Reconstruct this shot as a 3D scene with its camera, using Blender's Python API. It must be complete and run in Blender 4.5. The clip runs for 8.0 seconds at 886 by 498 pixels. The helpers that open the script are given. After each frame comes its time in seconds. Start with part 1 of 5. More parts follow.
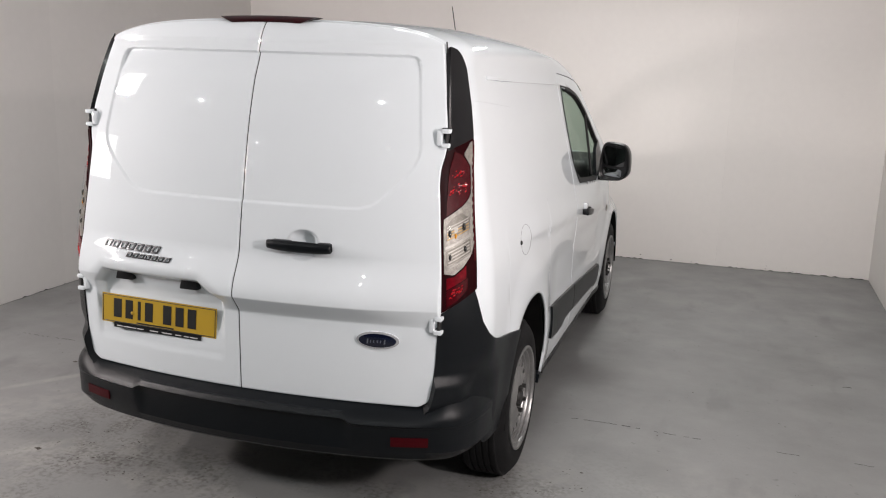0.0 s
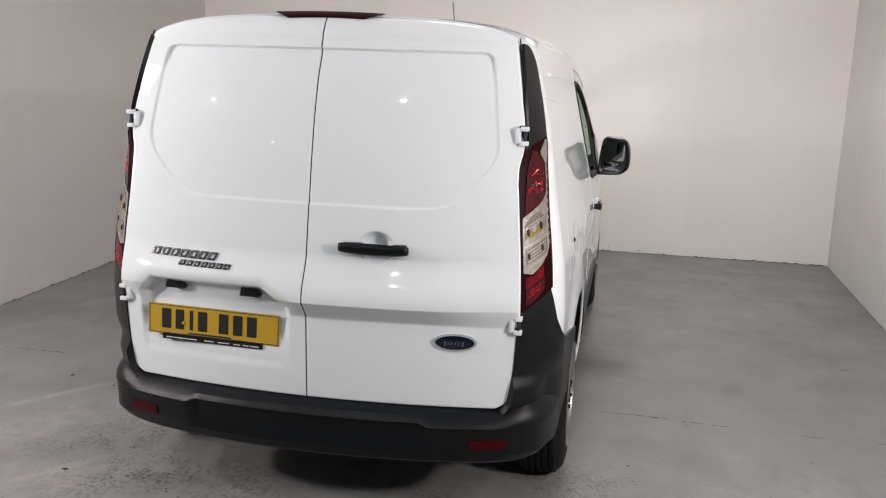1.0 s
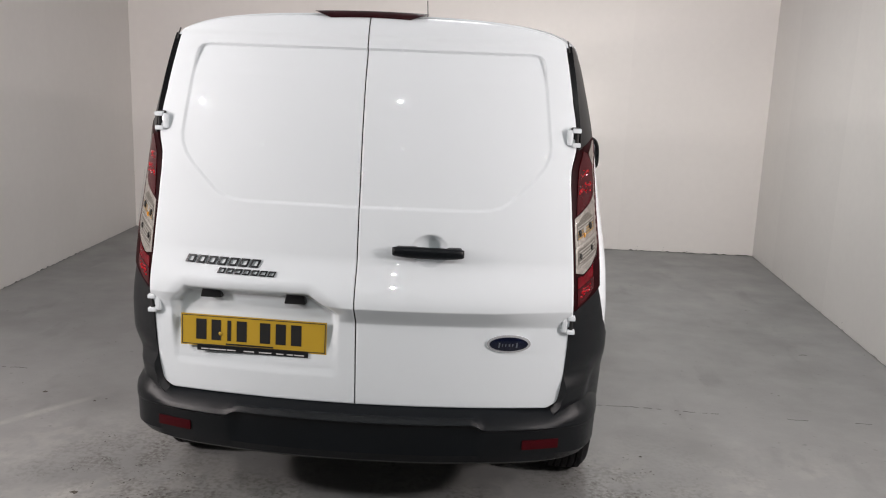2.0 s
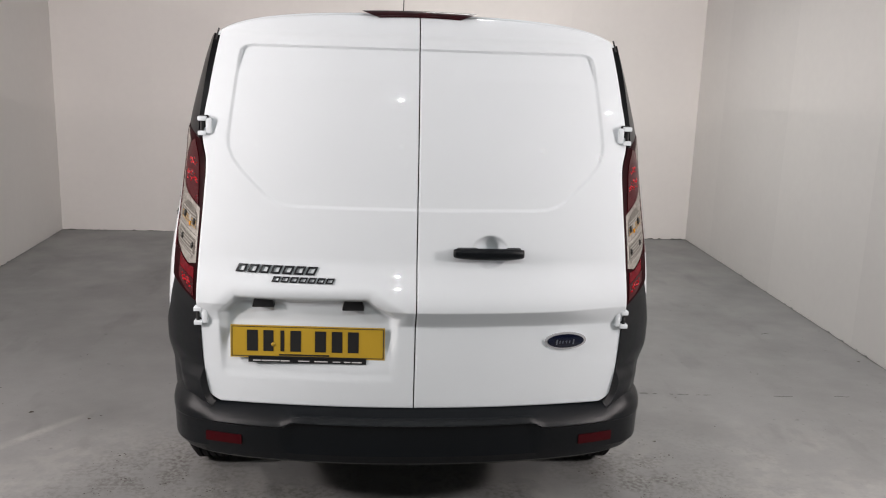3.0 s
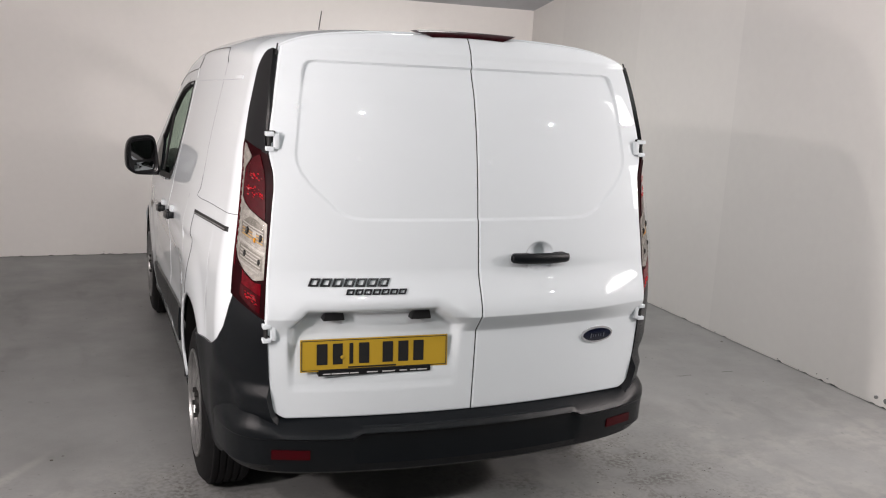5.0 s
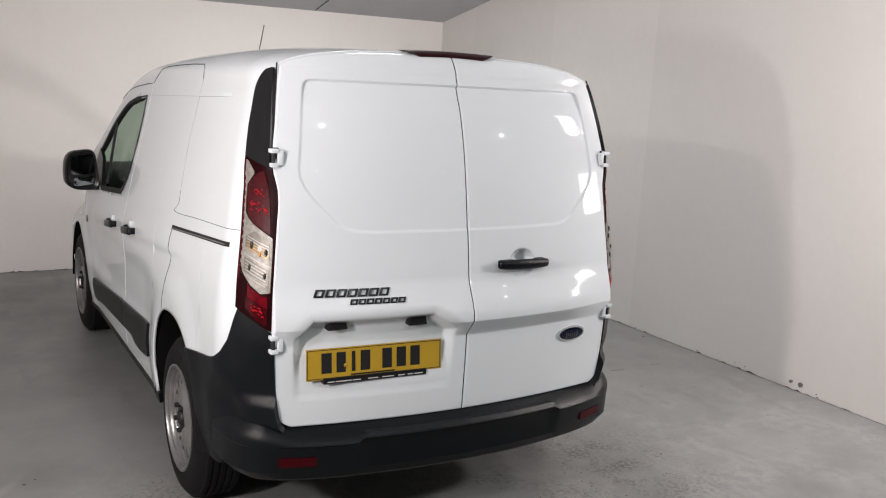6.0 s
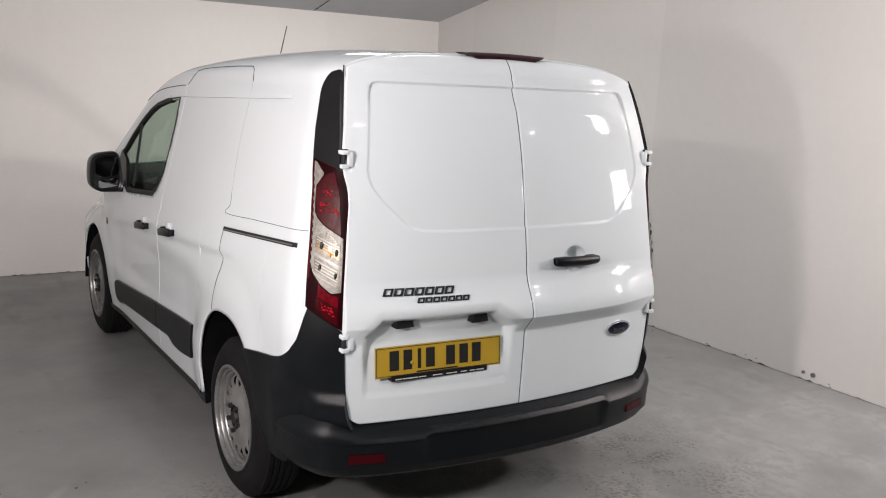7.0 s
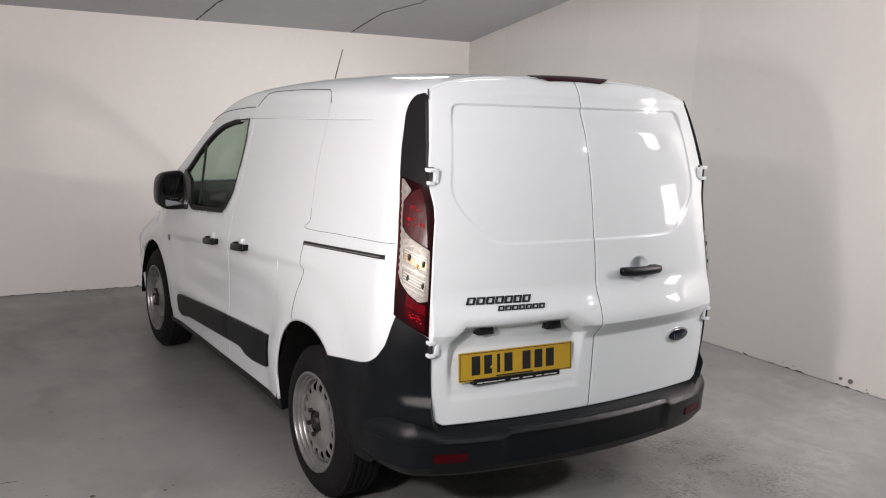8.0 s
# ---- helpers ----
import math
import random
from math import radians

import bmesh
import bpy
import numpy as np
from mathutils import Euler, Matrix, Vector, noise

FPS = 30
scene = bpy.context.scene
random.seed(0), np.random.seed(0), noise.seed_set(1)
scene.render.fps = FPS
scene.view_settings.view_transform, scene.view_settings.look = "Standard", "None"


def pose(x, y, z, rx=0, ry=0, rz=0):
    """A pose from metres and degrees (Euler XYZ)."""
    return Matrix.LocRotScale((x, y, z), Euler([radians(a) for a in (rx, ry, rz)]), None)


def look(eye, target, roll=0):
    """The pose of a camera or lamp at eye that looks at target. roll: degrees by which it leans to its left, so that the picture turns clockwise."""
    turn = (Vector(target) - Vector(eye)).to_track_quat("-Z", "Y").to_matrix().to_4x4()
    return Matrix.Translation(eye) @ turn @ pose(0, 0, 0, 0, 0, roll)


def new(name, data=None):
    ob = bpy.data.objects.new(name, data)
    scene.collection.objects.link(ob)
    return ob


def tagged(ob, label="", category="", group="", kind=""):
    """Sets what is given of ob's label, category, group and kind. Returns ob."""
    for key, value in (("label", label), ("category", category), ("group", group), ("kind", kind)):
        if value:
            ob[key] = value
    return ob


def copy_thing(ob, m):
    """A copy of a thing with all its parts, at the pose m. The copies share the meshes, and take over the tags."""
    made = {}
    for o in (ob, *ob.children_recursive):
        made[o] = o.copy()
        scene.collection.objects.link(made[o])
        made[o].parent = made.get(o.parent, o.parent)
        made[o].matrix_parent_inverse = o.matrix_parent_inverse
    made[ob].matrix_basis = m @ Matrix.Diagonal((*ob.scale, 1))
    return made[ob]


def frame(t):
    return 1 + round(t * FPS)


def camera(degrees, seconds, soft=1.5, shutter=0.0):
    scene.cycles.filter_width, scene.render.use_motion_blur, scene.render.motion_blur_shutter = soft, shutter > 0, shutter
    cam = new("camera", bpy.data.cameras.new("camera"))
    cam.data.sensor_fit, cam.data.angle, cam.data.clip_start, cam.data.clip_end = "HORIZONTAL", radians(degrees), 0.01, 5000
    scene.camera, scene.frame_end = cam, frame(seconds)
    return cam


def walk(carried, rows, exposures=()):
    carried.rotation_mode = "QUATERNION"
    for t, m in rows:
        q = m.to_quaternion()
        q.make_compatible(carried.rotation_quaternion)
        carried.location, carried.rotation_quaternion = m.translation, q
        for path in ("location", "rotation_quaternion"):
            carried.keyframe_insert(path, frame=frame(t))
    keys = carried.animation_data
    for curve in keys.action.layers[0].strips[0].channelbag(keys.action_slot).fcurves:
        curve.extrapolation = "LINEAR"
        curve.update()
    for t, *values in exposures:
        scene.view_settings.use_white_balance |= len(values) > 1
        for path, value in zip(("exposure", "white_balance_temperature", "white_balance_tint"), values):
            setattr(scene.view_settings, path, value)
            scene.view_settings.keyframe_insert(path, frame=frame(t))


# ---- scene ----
cam = camera(52.4, 8.0, soft=1.1)
PATH = [
    (0, (1.644, -2.798, 1.735), (1.048, -0.937, 1.31), 1.7),
    (0.5, (1.356, -2.904, 1.744), (0.867, -1.011, 1.32), 1.9),
    (1, (1.065, -2.902, 1.727), (0.673, -0.989, 1.296), 1.6),
    (2.5, (0.156, -2.995, 1.734), (0.178, -1.042, 1.301), 2.2),
    (3, (-0.144, -2.956, 1.752), (0.009, -1.013, 1.303), 1.9),
    (3.5, (-0.432, -2.969, 1.723), (-0.076, -1.044, 1.312), 2.4),
    (4, (-0.765, -2.997, 1.748), (-0.235, -1.112, 1.344), 3.4),
    (4.5, (-1.036, -2.952, 1.727), (-0.417, -1.094, 1.32), 3.8),
    (4.7, (-1.138, -2.91, 1.724), (-0.48, -1.066, 1.318), 3.5),
    (5.8, (-1.66, -2.839, 1.727), (-0.701, -1.123, 1.359), 2.9),
    (6, (-1.745, -2.825, 1.746), (-0.753, -1.128, 1.376), 3.1),
    (6.5, (-1.906, -2.766, 1.74), (-0.869, -1.093, 1.385), 3.4),
    (7, (-2.09, -2.689, 1.741), (-1.026, -1.037, 1.371), 2.9),
    (7.5, (-2.251, -2.675, 1.747), (-1.192, -1.017, 1.389), 2.5),
    (8, (-2.437, -2.719, 1.75), (-1.38, -1.054, 1.414), 2.4),
]
walk(cam, [(t, look(eye, target, roll)) for t, eye, target, roll in PATH], ((0, 0.0), (1.2, 0.02), (2.5, 0.06), (4.5, 0.04), (6.2, -0.07), (8, -0.08)))

# ---- light of the hall ----
world = bpy.data.worlds.new("hall_air")
scene.world = world
world.use_nodes = True
wbg = world.node_tree.nodes["Background"]
wbg.inputs[0].default_value = (0.75, 0.85, 1.0, 1)
wbg.inputs[1].default_value = 0.02

LAMPS = [(x, -4.2, power, 0.035) for x, power in ((-4.3, 48.0), (-0.1, 56.0), (4.2, 48.0))] + [(x, -8.6, 7.0, 0.05) for x in (-4.8, -0.1, 4.5)]
# two unseen fill lamps added over the bay to brighten its walls
LAMPS += [(0.3, 1.0, 7.0, 0.4), (1.0, 3.3, 19.0, 0.4)]
SLOPE = 0.204
STAND_X, STAND_Y = 2.66, -1.08
HEADS = ((2.42, 2.87, 29.0), (1.38, 1.80, 39.0))
SIDE_POWER = {-1: 1.22, 1: 1.06}
# small source added inside each upper head to sharpen the van's wall shadow
HEAD_SOURCE, HEAD_SOURCE_Z = 0.06, 2.42
AIM = {-1: (0.55, 0.9), 1: (0.25, 1.0)}
LOW_AIM = (0.5, 0.85)


def area_light(name, m, w, h, power, colour):
    data = bpy.data.lights.new(name, "AREA")
    data.shape, data.size, data.size_y, data.energy, data.color = "RECTANGLE", w, h, power, colour
    ob = new(name, data)
    ob.matrix_world = m
    return ob


# ---- materials ----
def material(name, colour, rough=0.5, metal=0.0, coat=0.0, grain=0.0, scale=40.0, bump=0.0, bump_scale=200.0,
             mottle=0.0, mottle_scale=3.0, spec=0.5, per_piece=0.0, coat_rough=0.04):
    m = bpy.data.materials.new(name)
    m.use_nodes = True
    nt = m.node_tree
    b = nt.nodes["Principled BSDF"]
    b.inputs["Roughness"].default_value = rough
    b.inputs["Metallic"].default_value = metal
    b.inputs["Coat Weight"].default_value = coat
    b.inputs["Coat Roughness"].default_value = coat_rough
    b.inputs["Specular IOR Level"].default_value = spec
    b.inputs["Base Color"].default_value = (*colour, 1)
    tc = nt.nodes.new("ShaderNodeTexCoord")
    if grain or mottle or per_piece:
        value = None
        for amount, sc, det in ((grain, scale, 6), (mottle, mottle_scale, 3)):
            if not amount:
                continue
            n = nt.nodes.new("ShaderNodeTexNoise")
            n.inputs["Scale"].default_value, n.inputs["Detail"].default_value = sc, det
            nt.links.new(tc.outputs["Object"], n.inputs["Vector"])
            r = nt.nodes.new("ShaderNodeMapRange")
            r.inputs[1].default_value, r.inputs[2].default_value = 0.25, 0.75
            r.inputs[3].default_value, r.inputs[4].default_value = 1 - amount, 1 + amount
            nt.links.new(n.outputs[0], r.inputs[0])
            if value is None:
                value = r.outputs[0]
            else:
                mu = nt.nodes.new("ShaderNodeMath")
                mu.operation = "MULTIPLY"
                nt.links.new(value, mu.inputs[0])
                nt.links.new(r.outputs[0], mu.inputs[1])
                value = mu.outputs[0]
        if per_piece:
            oi = nt.nodes.new("ShaderNodeObjectInfo")
            r = nt.nodes.new("ShaderNodeMapRange")
            r.inputs[3].default_value, r.inputs[4].default_value = 1 - per_piece, 1 + per_piece
            nt.links.new(oi.outputs["Random"], r.inputs[0])
            if value is None:
                value = r.outputs[0]
            else:
                mu = nt.nodes.new("ShaderNodeMath")
                mu.operation = "MULTIPLY"
                nt.links.new(value, mu.inputs[0])
                nt.links.new(r.outputs[0], mu.inputs[1])
                value = mu.outputs[0]
        vm = nt.nodes.new("ShaderNodeVectorMath")
        vm.operation = "SCALE"
        vm.inputs[0].default_value = colour
        nt.links.new(value, vm.inputs["Scale"])
        nt.links.new(vm.outputs[0], b.inputs["Base Color"])
    if bump:
        n = nt.nodes.new("ShaderNodeTexNoise")
        n.inputs["Scale"].default_value, n.inputs["Detail"].default_value = bump_scale, 4
        nt.links.new(tc.outputs["Object"], n.inputs["Vector"])
        bu = nt.nodes.new("ShaderNodeBump")
        bu.inputs["Strength"].default_value, bu.inputs["Distance"].default_value = bump, 0.002
        nt.links.new(n.outputs[0], bu.inputs["Height"])
        nt.links.new(bu.outputs[0], b.inputs["Normal"])
    return m


def glass_material(name, colour, gloss=0.07):
    """Clear sheet: each face lets most light straight through and mirrors a little."""
    m = bpy.data.materials.new(name)
    m.use_nodes = True
    nt = m.node_tree
    nt.nodes.remove(nt.nodes["Principled BSDF"])
    tr, gl, mx = nt.nodes.new("ShaderNodeBsdfTransparent"), nt.nodes.new("ShaderNodeBsdfGlossy"), nt.nodes.new("ShaderNodeMixShader")
    tr.inputs[0].default_value = (*colour, 1)
    gl.inputs["Roughness"].default_value = 0.01
    mx.inputs[0].default_value = gloss
    nt.links.new(tr.outputs[0], mx.inputs[1])
    nt.links.new(gl.outputs[0], mx.inputs[2])
    nt.links.new(mx.outputs[0], nt.nodes["Material Output"].inputs[0])
    return m


def glow_material(name, colour, strength):
    m = bpy.data.materials.new(name)
    m.use_nodes = True
    b = m.node_tree.nodes["Principled BSDF"]
    b.inputs["Base Color"].default_value = (0.8, 0.8, 0.8, 1)
    b.inputs["Emission Color"].default_value = (*colour, 1)
    b.inputs["Emission Strength"].default_value = strength
    return m


PAINT = material("white_car_paint", (0.658, 0.702, 0.728), 0.5, spec=0.05, coat=1.0, mottle=0.012, mottle_scale=2.0, bump=0.015, bump_scale=260, coat_rough=0.02)
PLASTIC = material("black_moulded_plastic", (0.0040, 0.0052, 0.0066), 0.32, spec=0.21, grain=0.12, scale=60, mottle=0.12, mottle_scale=5, bump=0.25, bump_scale=900)
PLASTIC_SMOOTH = material("smooth_black_plastic", (0.008, 0.008, 0.009), 0.28, mottle=0.1, bump=0.05, bump_scale=400)
GLOSS_BLACK = material("dark_gloss_trim", (0.007, 0.007, 0.008), 0.28, spec=0.2, coat=0.05, mottle=0.1, mottle_scale=6)
RUBBER = material("tyre_rubber", (0.0055, 0.0055, 0.006), 0.75, spec=0.2, grain=0.2, scale=50, mottle=0.35, mottle_scale=7, bump=0.2, bump_scale=500)
SEAL = material("black_rubber_seal", (0.010, 0.010, 0.010), 0.7, grain=0.1)
STEEL = material("silver_painted_steel", (0.21, 0.21, 0.206), 0.38, metal=0.4, grain=0.10, scale=80, mottle=0.22, mottle_scale=9, bump=0.05)
RIM_STEEL = material("bright_rim_steel", (0.225, 0.225, 0.222), 0.32, metal=0.6, grain=0.08, scale=90, mottle=0.2, mottle_scale=12)
HUB = material("dark_hub_iron", (0.022, 0.021, 0.02), 0.6, metal=0.4, grain=0.3, scale=60, bump=0.2, bump_scale=300)
CHROME = material("chrome", (0.70, 0.71, 0.73), 0.12, metal=0.6, mottle=0.05, mottle_scale=20)
BADGE_BLUE = material("dark_blue_enamel", (0.003, 0.005, 0.018), 0.2, coat=0.5, mottle=0.1, mottle_scale=30)
SCRIPT = material("silver_badge_script", (0.30, 0.32, 0.36), 0.25, metal=0.8, grain=0.05)
BADGE_DARK = material("smoked_chrome_lettering", (0.014, 0.015, 0.018), 0.32, metal=0.35, mottle=0.15, mottle_scale=30)
YELLOW = material("reflective_yellow_plate", (0.41, 0.262, 0.020), 0.38, grain=0.03, scale=500, mottle=0.04, mottle_scale=8, coat=0.3)
INK = material("black_plate_print", (0.012, 0.012, 0.012), 0.4, grain=0.05)
PALE_PRINT = material("pale_plate_print", (0.5, 0.5, 0.5), 0.5, grain=0.05)
RED_LENS = material("red_lamp_lens", (0.042, 0.0004, 0.0026), 0.25, spec=0.1, coat=0.35, grain=0.15, scale=200, mottle=0.25, mottle_scale=30, bump=0.06, bump_scale=300)
RED_DEEP = material("deep_red_lamp_housing", (0.012, 0.0002, 0.001), 0.45, spec=0.05, mottle=0.3, mottle_scale=20)
RED_BAND = material("red_lens_band", (0.10, 0.001, 0.005), 0.22, spec=0.1, coat=0.2, grain=0.3, scale=80, mottle=0.3, mottle_scale=30)
BRAKE_RED = material("dark_red_brake_lens", (0.017, 0.0006, 0.002), 0.3, spec=0.15, coat=0.25, mottle=0.3, mottle_scale=20)
# brighter red than the lens: its glints are put into the colour
RED_DOTS = material("painted_red_glints", (0.36, 0.003, 0.009), 0.12, spec=0.5, coat=0.8, grain=0.5, scale=150)
RED_REFLEX = material("red_bumper_reflector", (0.04, 0.001, 0.003), 0.3, spec=0.1, coat=0.08, grain=0.3, scale=200)
CLEAR_LENS = glass_material("clear_lamp_lens", (0.95, 0.96, 0.96), 0.006)
LAMP_SILVER = material("lamp_reflector_silver", (0.24, 0.222, 0.20), 0.42, metal=0.35, grain=0.18, scale=260, mottle=0.28, mottle_scale=70, bump=0.35, bump_scale=420)
LAMP_BRIGHT = material("bright_lamp_bar", (0.31, 0.295, 0.27), 0.4, metal=0.4, grain=0.15, scale=90)
# darker copy of the reflector silver, with the bowls' shading put into its colour
LAMP_DARK = material("shaded_lamp_bowl", (0.15, 0.137, 0.12), 0.32, metal=0.45, grain=0.15, scale=200, mottle=0.25, mottle_scale=60, bump=0.3, bump_scale=380)
AMBER_RIB = material("amber_tinted_reflector", (0.34, 0.21, 0.07), 0.3, metal=0.3, grain=0.2, scale=260, mottle=0.2, mottle_scale=60)
AMBER = material("amber_bulb", (0.75, 0.30, 0.02), 0.2, coat=1.0, mottle=0.2, mottle_scale=40)
BULB_DARK = material("dark_bulb_socket", (0.022, 0.02, 0.018), 0.4, grain=0.2)
GLASS = glass_material("green_tinted_glass", (0.80, 0.85, 0.815), 0.06)
DARK_CLOTH = material("charcoal_seat_cloth", (0.022, 0.022, 0.024), 0.9, grain=0.25, scale=120, bump=0.3, bump_scale=400)
DASH = material("dark_dashboard_plastic", (0.02, 0.02, 0.021), 0.6, grain=0.1, bump=0.2, bump_scale=500)
LINING = material("grey_headlining", (0.30, 0.30, 0.30), 0.9, grain=0.06, bump=0.1)
UNDER = material("dirty_underbody", (0.004, 0.004, 0.004), 0.95, spec=0.1, grain=0.3, scale=15, mottle=0.3)
MIRROR = material("mirror_glass", (0.42, 0.44, 0.45), 0.02, metal=1.0)
BOARD = material("off_white_painted_board", (0.795, 0.766, 0.738), 0.62, grain=0.012, scale=18, mottle=0.03, mottle_scale=0.9, bump=0.12, bump_scale=120, per_piece=0.022)
CEIL = material("grey_painted_ceiling", (0.46, 0.47, 0.49), 0.7, grain=0.03, scale=12, mottle=0.07, mottle_scale=0.8, bump=0.1, bump_scale=60)
HALL = material("grey_hall_lining", (0.07, 0.07, 0.07), 0.7, grain=0.05, scale=6, mottle=0.08, mottle_scale=0.5)
CRACK = material("dark_gap_grime", (0.035, 0.032, 0.03), 0.9, grain=0.4, scale=30)
GRIT = material("dark_floor_grit", (0.075, 0.066, 0.056), 0.9, grain=0.4, scale=60)
METAL_GREY = material("galvanised_steel", (0.35, 0.36, 0.37), 0.45, metal=0.8, grain=0.1)
LAMP_GLOW = glow_material("led_diffuser", (1.0, 0.98, 0.95), 12.0)
HEAD_GLOW = glow_material("lamp_head_diffuser", (1.0, 0.98, 0.95), 12.0)


def floor_material():
    m = material("worn_grey_floor_paint", (0.226, 0.228, 0.225), 0.42, bump=0.08, bump_scale=60)
    nt = m.node_tree
    b = nt.nodes["Principled BSDF"]
    tc = nt.nodes.new("ShaderNodeTexCoord")

    def noise_range(scale, lo, hi, a, c, detail=6, stretch=None):
        n = nt.nodes.new("ShaderNodeTexNoise")
        n.inputs["Scale"].default_value, n.inputs["Detail"].default_value = scale, detail
        src = tc.outputs["Object"]
        if stretch:
            mp = nt.nodes.new("ShaderNodeMapping")
            mp.inputs["Scale"].default_value = stretch
            nt.links.new(src, mp.inputs["Vector"])
            src = mp.outputs[0]
        nt.links.new(src, n.inputs["Vector"])
        r = nt.nodes.new("ShaderNodeMapRange")
        for k, v in zip((1, 2, 3, 4), (lo, hi, a, c)):
            r.inputs[k].default_value = v
        nt.links.new(n.outputs[0], r.inputs[0])
        return r.outputs[0]

    def mul(p, q):
        k = nt.nodes.new("ShaderNodeMath")
        k.operation = "MULTIPLY"
        nt.links.new(p, k.inputs[0])
        nt.links.new(q, k.inputs[1])
        return k.outputs[0]

    tone = mul(noise_range(0.7, 0.3, 0.7, 0.93, 1.07), noise_range(9, 0.3, 0.7, 0.965, 1.035))
    tone = mul(tone, noise_range(70, 0.3, 0.7, 0.98, 1.02))
    tone = mul(tone, noise_range(26, 0.66, 0.74, 1.0, 0.72, 8))
    tone = mul(tone, noise_range(1.6, 0.52, 0.68, 1.0, 0.84, 8))
    tone = mul(tone, noise_range(5.0, 0.60, 0.70, 1.0, 0.85, 9, (1.0, 0.35, 1.0)))
    # worn patches where the paint is thin, behind the parking place
    mix = nt.nodes.new("ShaderNodeMix")
    mix.data_type = "RGBA"
    mix.inputs[6].default_value = (0.226, 0.228, 0.225, 1)
    mix.inputs[7].default_value = (0.31, 0.304, 0.288, 1)
    xyz = nt.nodes.new("ShaderNodeSeparateXYZ")
    nt.links.new(tc.outputs["Object"], xyz.inputs[0])
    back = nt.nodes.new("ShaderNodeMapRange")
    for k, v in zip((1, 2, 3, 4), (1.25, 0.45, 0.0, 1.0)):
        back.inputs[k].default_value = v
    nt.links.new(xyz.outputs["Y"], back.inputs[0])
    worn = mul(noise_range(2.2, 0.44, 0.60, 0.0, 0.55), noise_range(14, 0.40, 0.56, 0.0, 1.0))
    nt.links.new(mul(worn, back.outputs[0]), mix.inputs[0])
    # brown dirt trodden in behind the van, with the bumper's shade put into the colour
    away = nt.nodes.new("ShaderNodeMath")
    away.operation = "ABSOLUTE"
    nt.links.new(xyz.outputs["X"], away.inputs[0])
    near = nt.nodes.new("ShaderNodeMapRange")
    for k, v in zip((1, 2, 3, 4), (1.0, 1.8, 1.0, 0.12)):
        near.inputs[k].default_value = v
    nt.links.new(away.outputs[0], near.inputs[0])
    dirt_and_shade = mul(near.outputs[0], back.outputs[0])

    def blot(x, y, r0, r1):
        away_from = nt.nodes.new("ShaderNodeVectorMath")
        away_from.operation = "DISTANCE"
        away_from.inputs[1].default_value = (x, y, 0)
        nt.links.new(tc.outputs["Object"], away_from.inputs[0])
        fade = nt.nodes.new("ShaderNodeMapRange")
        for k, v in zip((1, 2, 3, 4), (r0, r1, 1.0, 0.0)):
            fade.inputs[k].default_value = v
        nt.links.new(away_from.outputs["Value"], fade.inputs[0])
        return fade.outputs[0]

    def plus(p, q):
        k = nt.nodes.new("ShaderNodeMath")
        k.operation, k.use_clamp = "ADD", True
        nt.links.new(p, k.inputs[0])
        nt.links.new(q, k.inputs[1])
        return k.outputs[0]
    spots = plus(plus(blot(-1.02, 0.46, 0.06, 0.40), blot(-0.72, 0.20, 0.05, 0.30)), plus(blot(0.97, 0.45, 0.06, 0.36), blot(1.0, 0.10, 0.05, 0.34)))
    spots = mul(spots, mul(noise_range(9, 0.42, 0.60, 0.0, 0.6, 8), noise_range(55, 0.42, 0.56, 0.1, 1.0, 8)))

    def streak(x0, y0, x1, y1, wide, amount):
        """A pale rubbed line from one place to another, fading at its sides and ends."""
        length = math.hypot(x1 - x0, y1 - y0)
        mp = nt.nodes.new("ShaderNodeMapping")
        mp.vector_type = "TEXTURE"
        mp.inputs["Location"].default_value = ((x0 + x1) / 2, (y0 + y1) / 2, 0)
        mp.inputs["Rotation"].default_value = (0, 0, math.atan2(y1 - y0, x1 - x0))
        mp.inputs["Scale"].default_value = (length / 2, wide, 1)
        nt.links.new(tc.outputs["Object"], mp.inputs["Vector"])
        far_out = nt.nodes.new("ShaderNodeVectorMath")
        far_out.operation = "LENGTH"
        nt.links.new(mp.outputs[0], far_out.inputs[0])
        fade = nt.nodes.new("ShaderNodeMapRange")
        fade.interpolation_type = "SMOOTHSTEP"
        for k, v in zip((1, 2, 3, 4), (0.1, 1.0, amount, 0.0)):
            fade.inputs[k].default_value = v
        nt.links.new(far_out.outputs["Value"], fade.inputs[0])
        return mul(fade.outputs[0], noise_range(11, 0.3, 0.6, 0.45, 1.0))
    rubbed = plus(streak(-1.90, 0.50, -1.38, 1.20, 0.045, 0.6), streak(-1.34, -0.10, -0.98, 0.34, 0.05, 0.45))
    pale = nt.nodes.new("ShaderNodeMix")
    pale.data_type = "RGBA"
    pale.inputs[7].default_value = (0.40, 0.39, 0.37, 1)
    nt.links.new(mix.outputs[2], pale.inputs[6])
    nt.links.new(rubbed, pale.inputs[0])
    dirt_shade = nt.nodes.new("ShaderNodeMix")
    dirt_shade.data_type = "RGBA"
    dirt_shade.inputs[7].default_value = (0.05, 0.043, 0.036, 1)
    nt.links.new(pale.outputs[2], dirt_shade.inputs[6])
    nt.links.new(plus(mul(mul(noise_range(2.6, 0.44, 0.64, 0.0, 0.5), noise_range(45, 0.47, 0.60, 0.0, 1.0, 9)), dirt_and_shade), spots), dirt_shade.inputs[0])
    vm = nt.nodes.new("ShaderNodeVectorMath")
    vm.operation = "SCALE"
    nt.links.new(dirt_shade.outputs[2], vm.inputs[0])
    nt.links.new(tone, vm.inputs["Scale"])
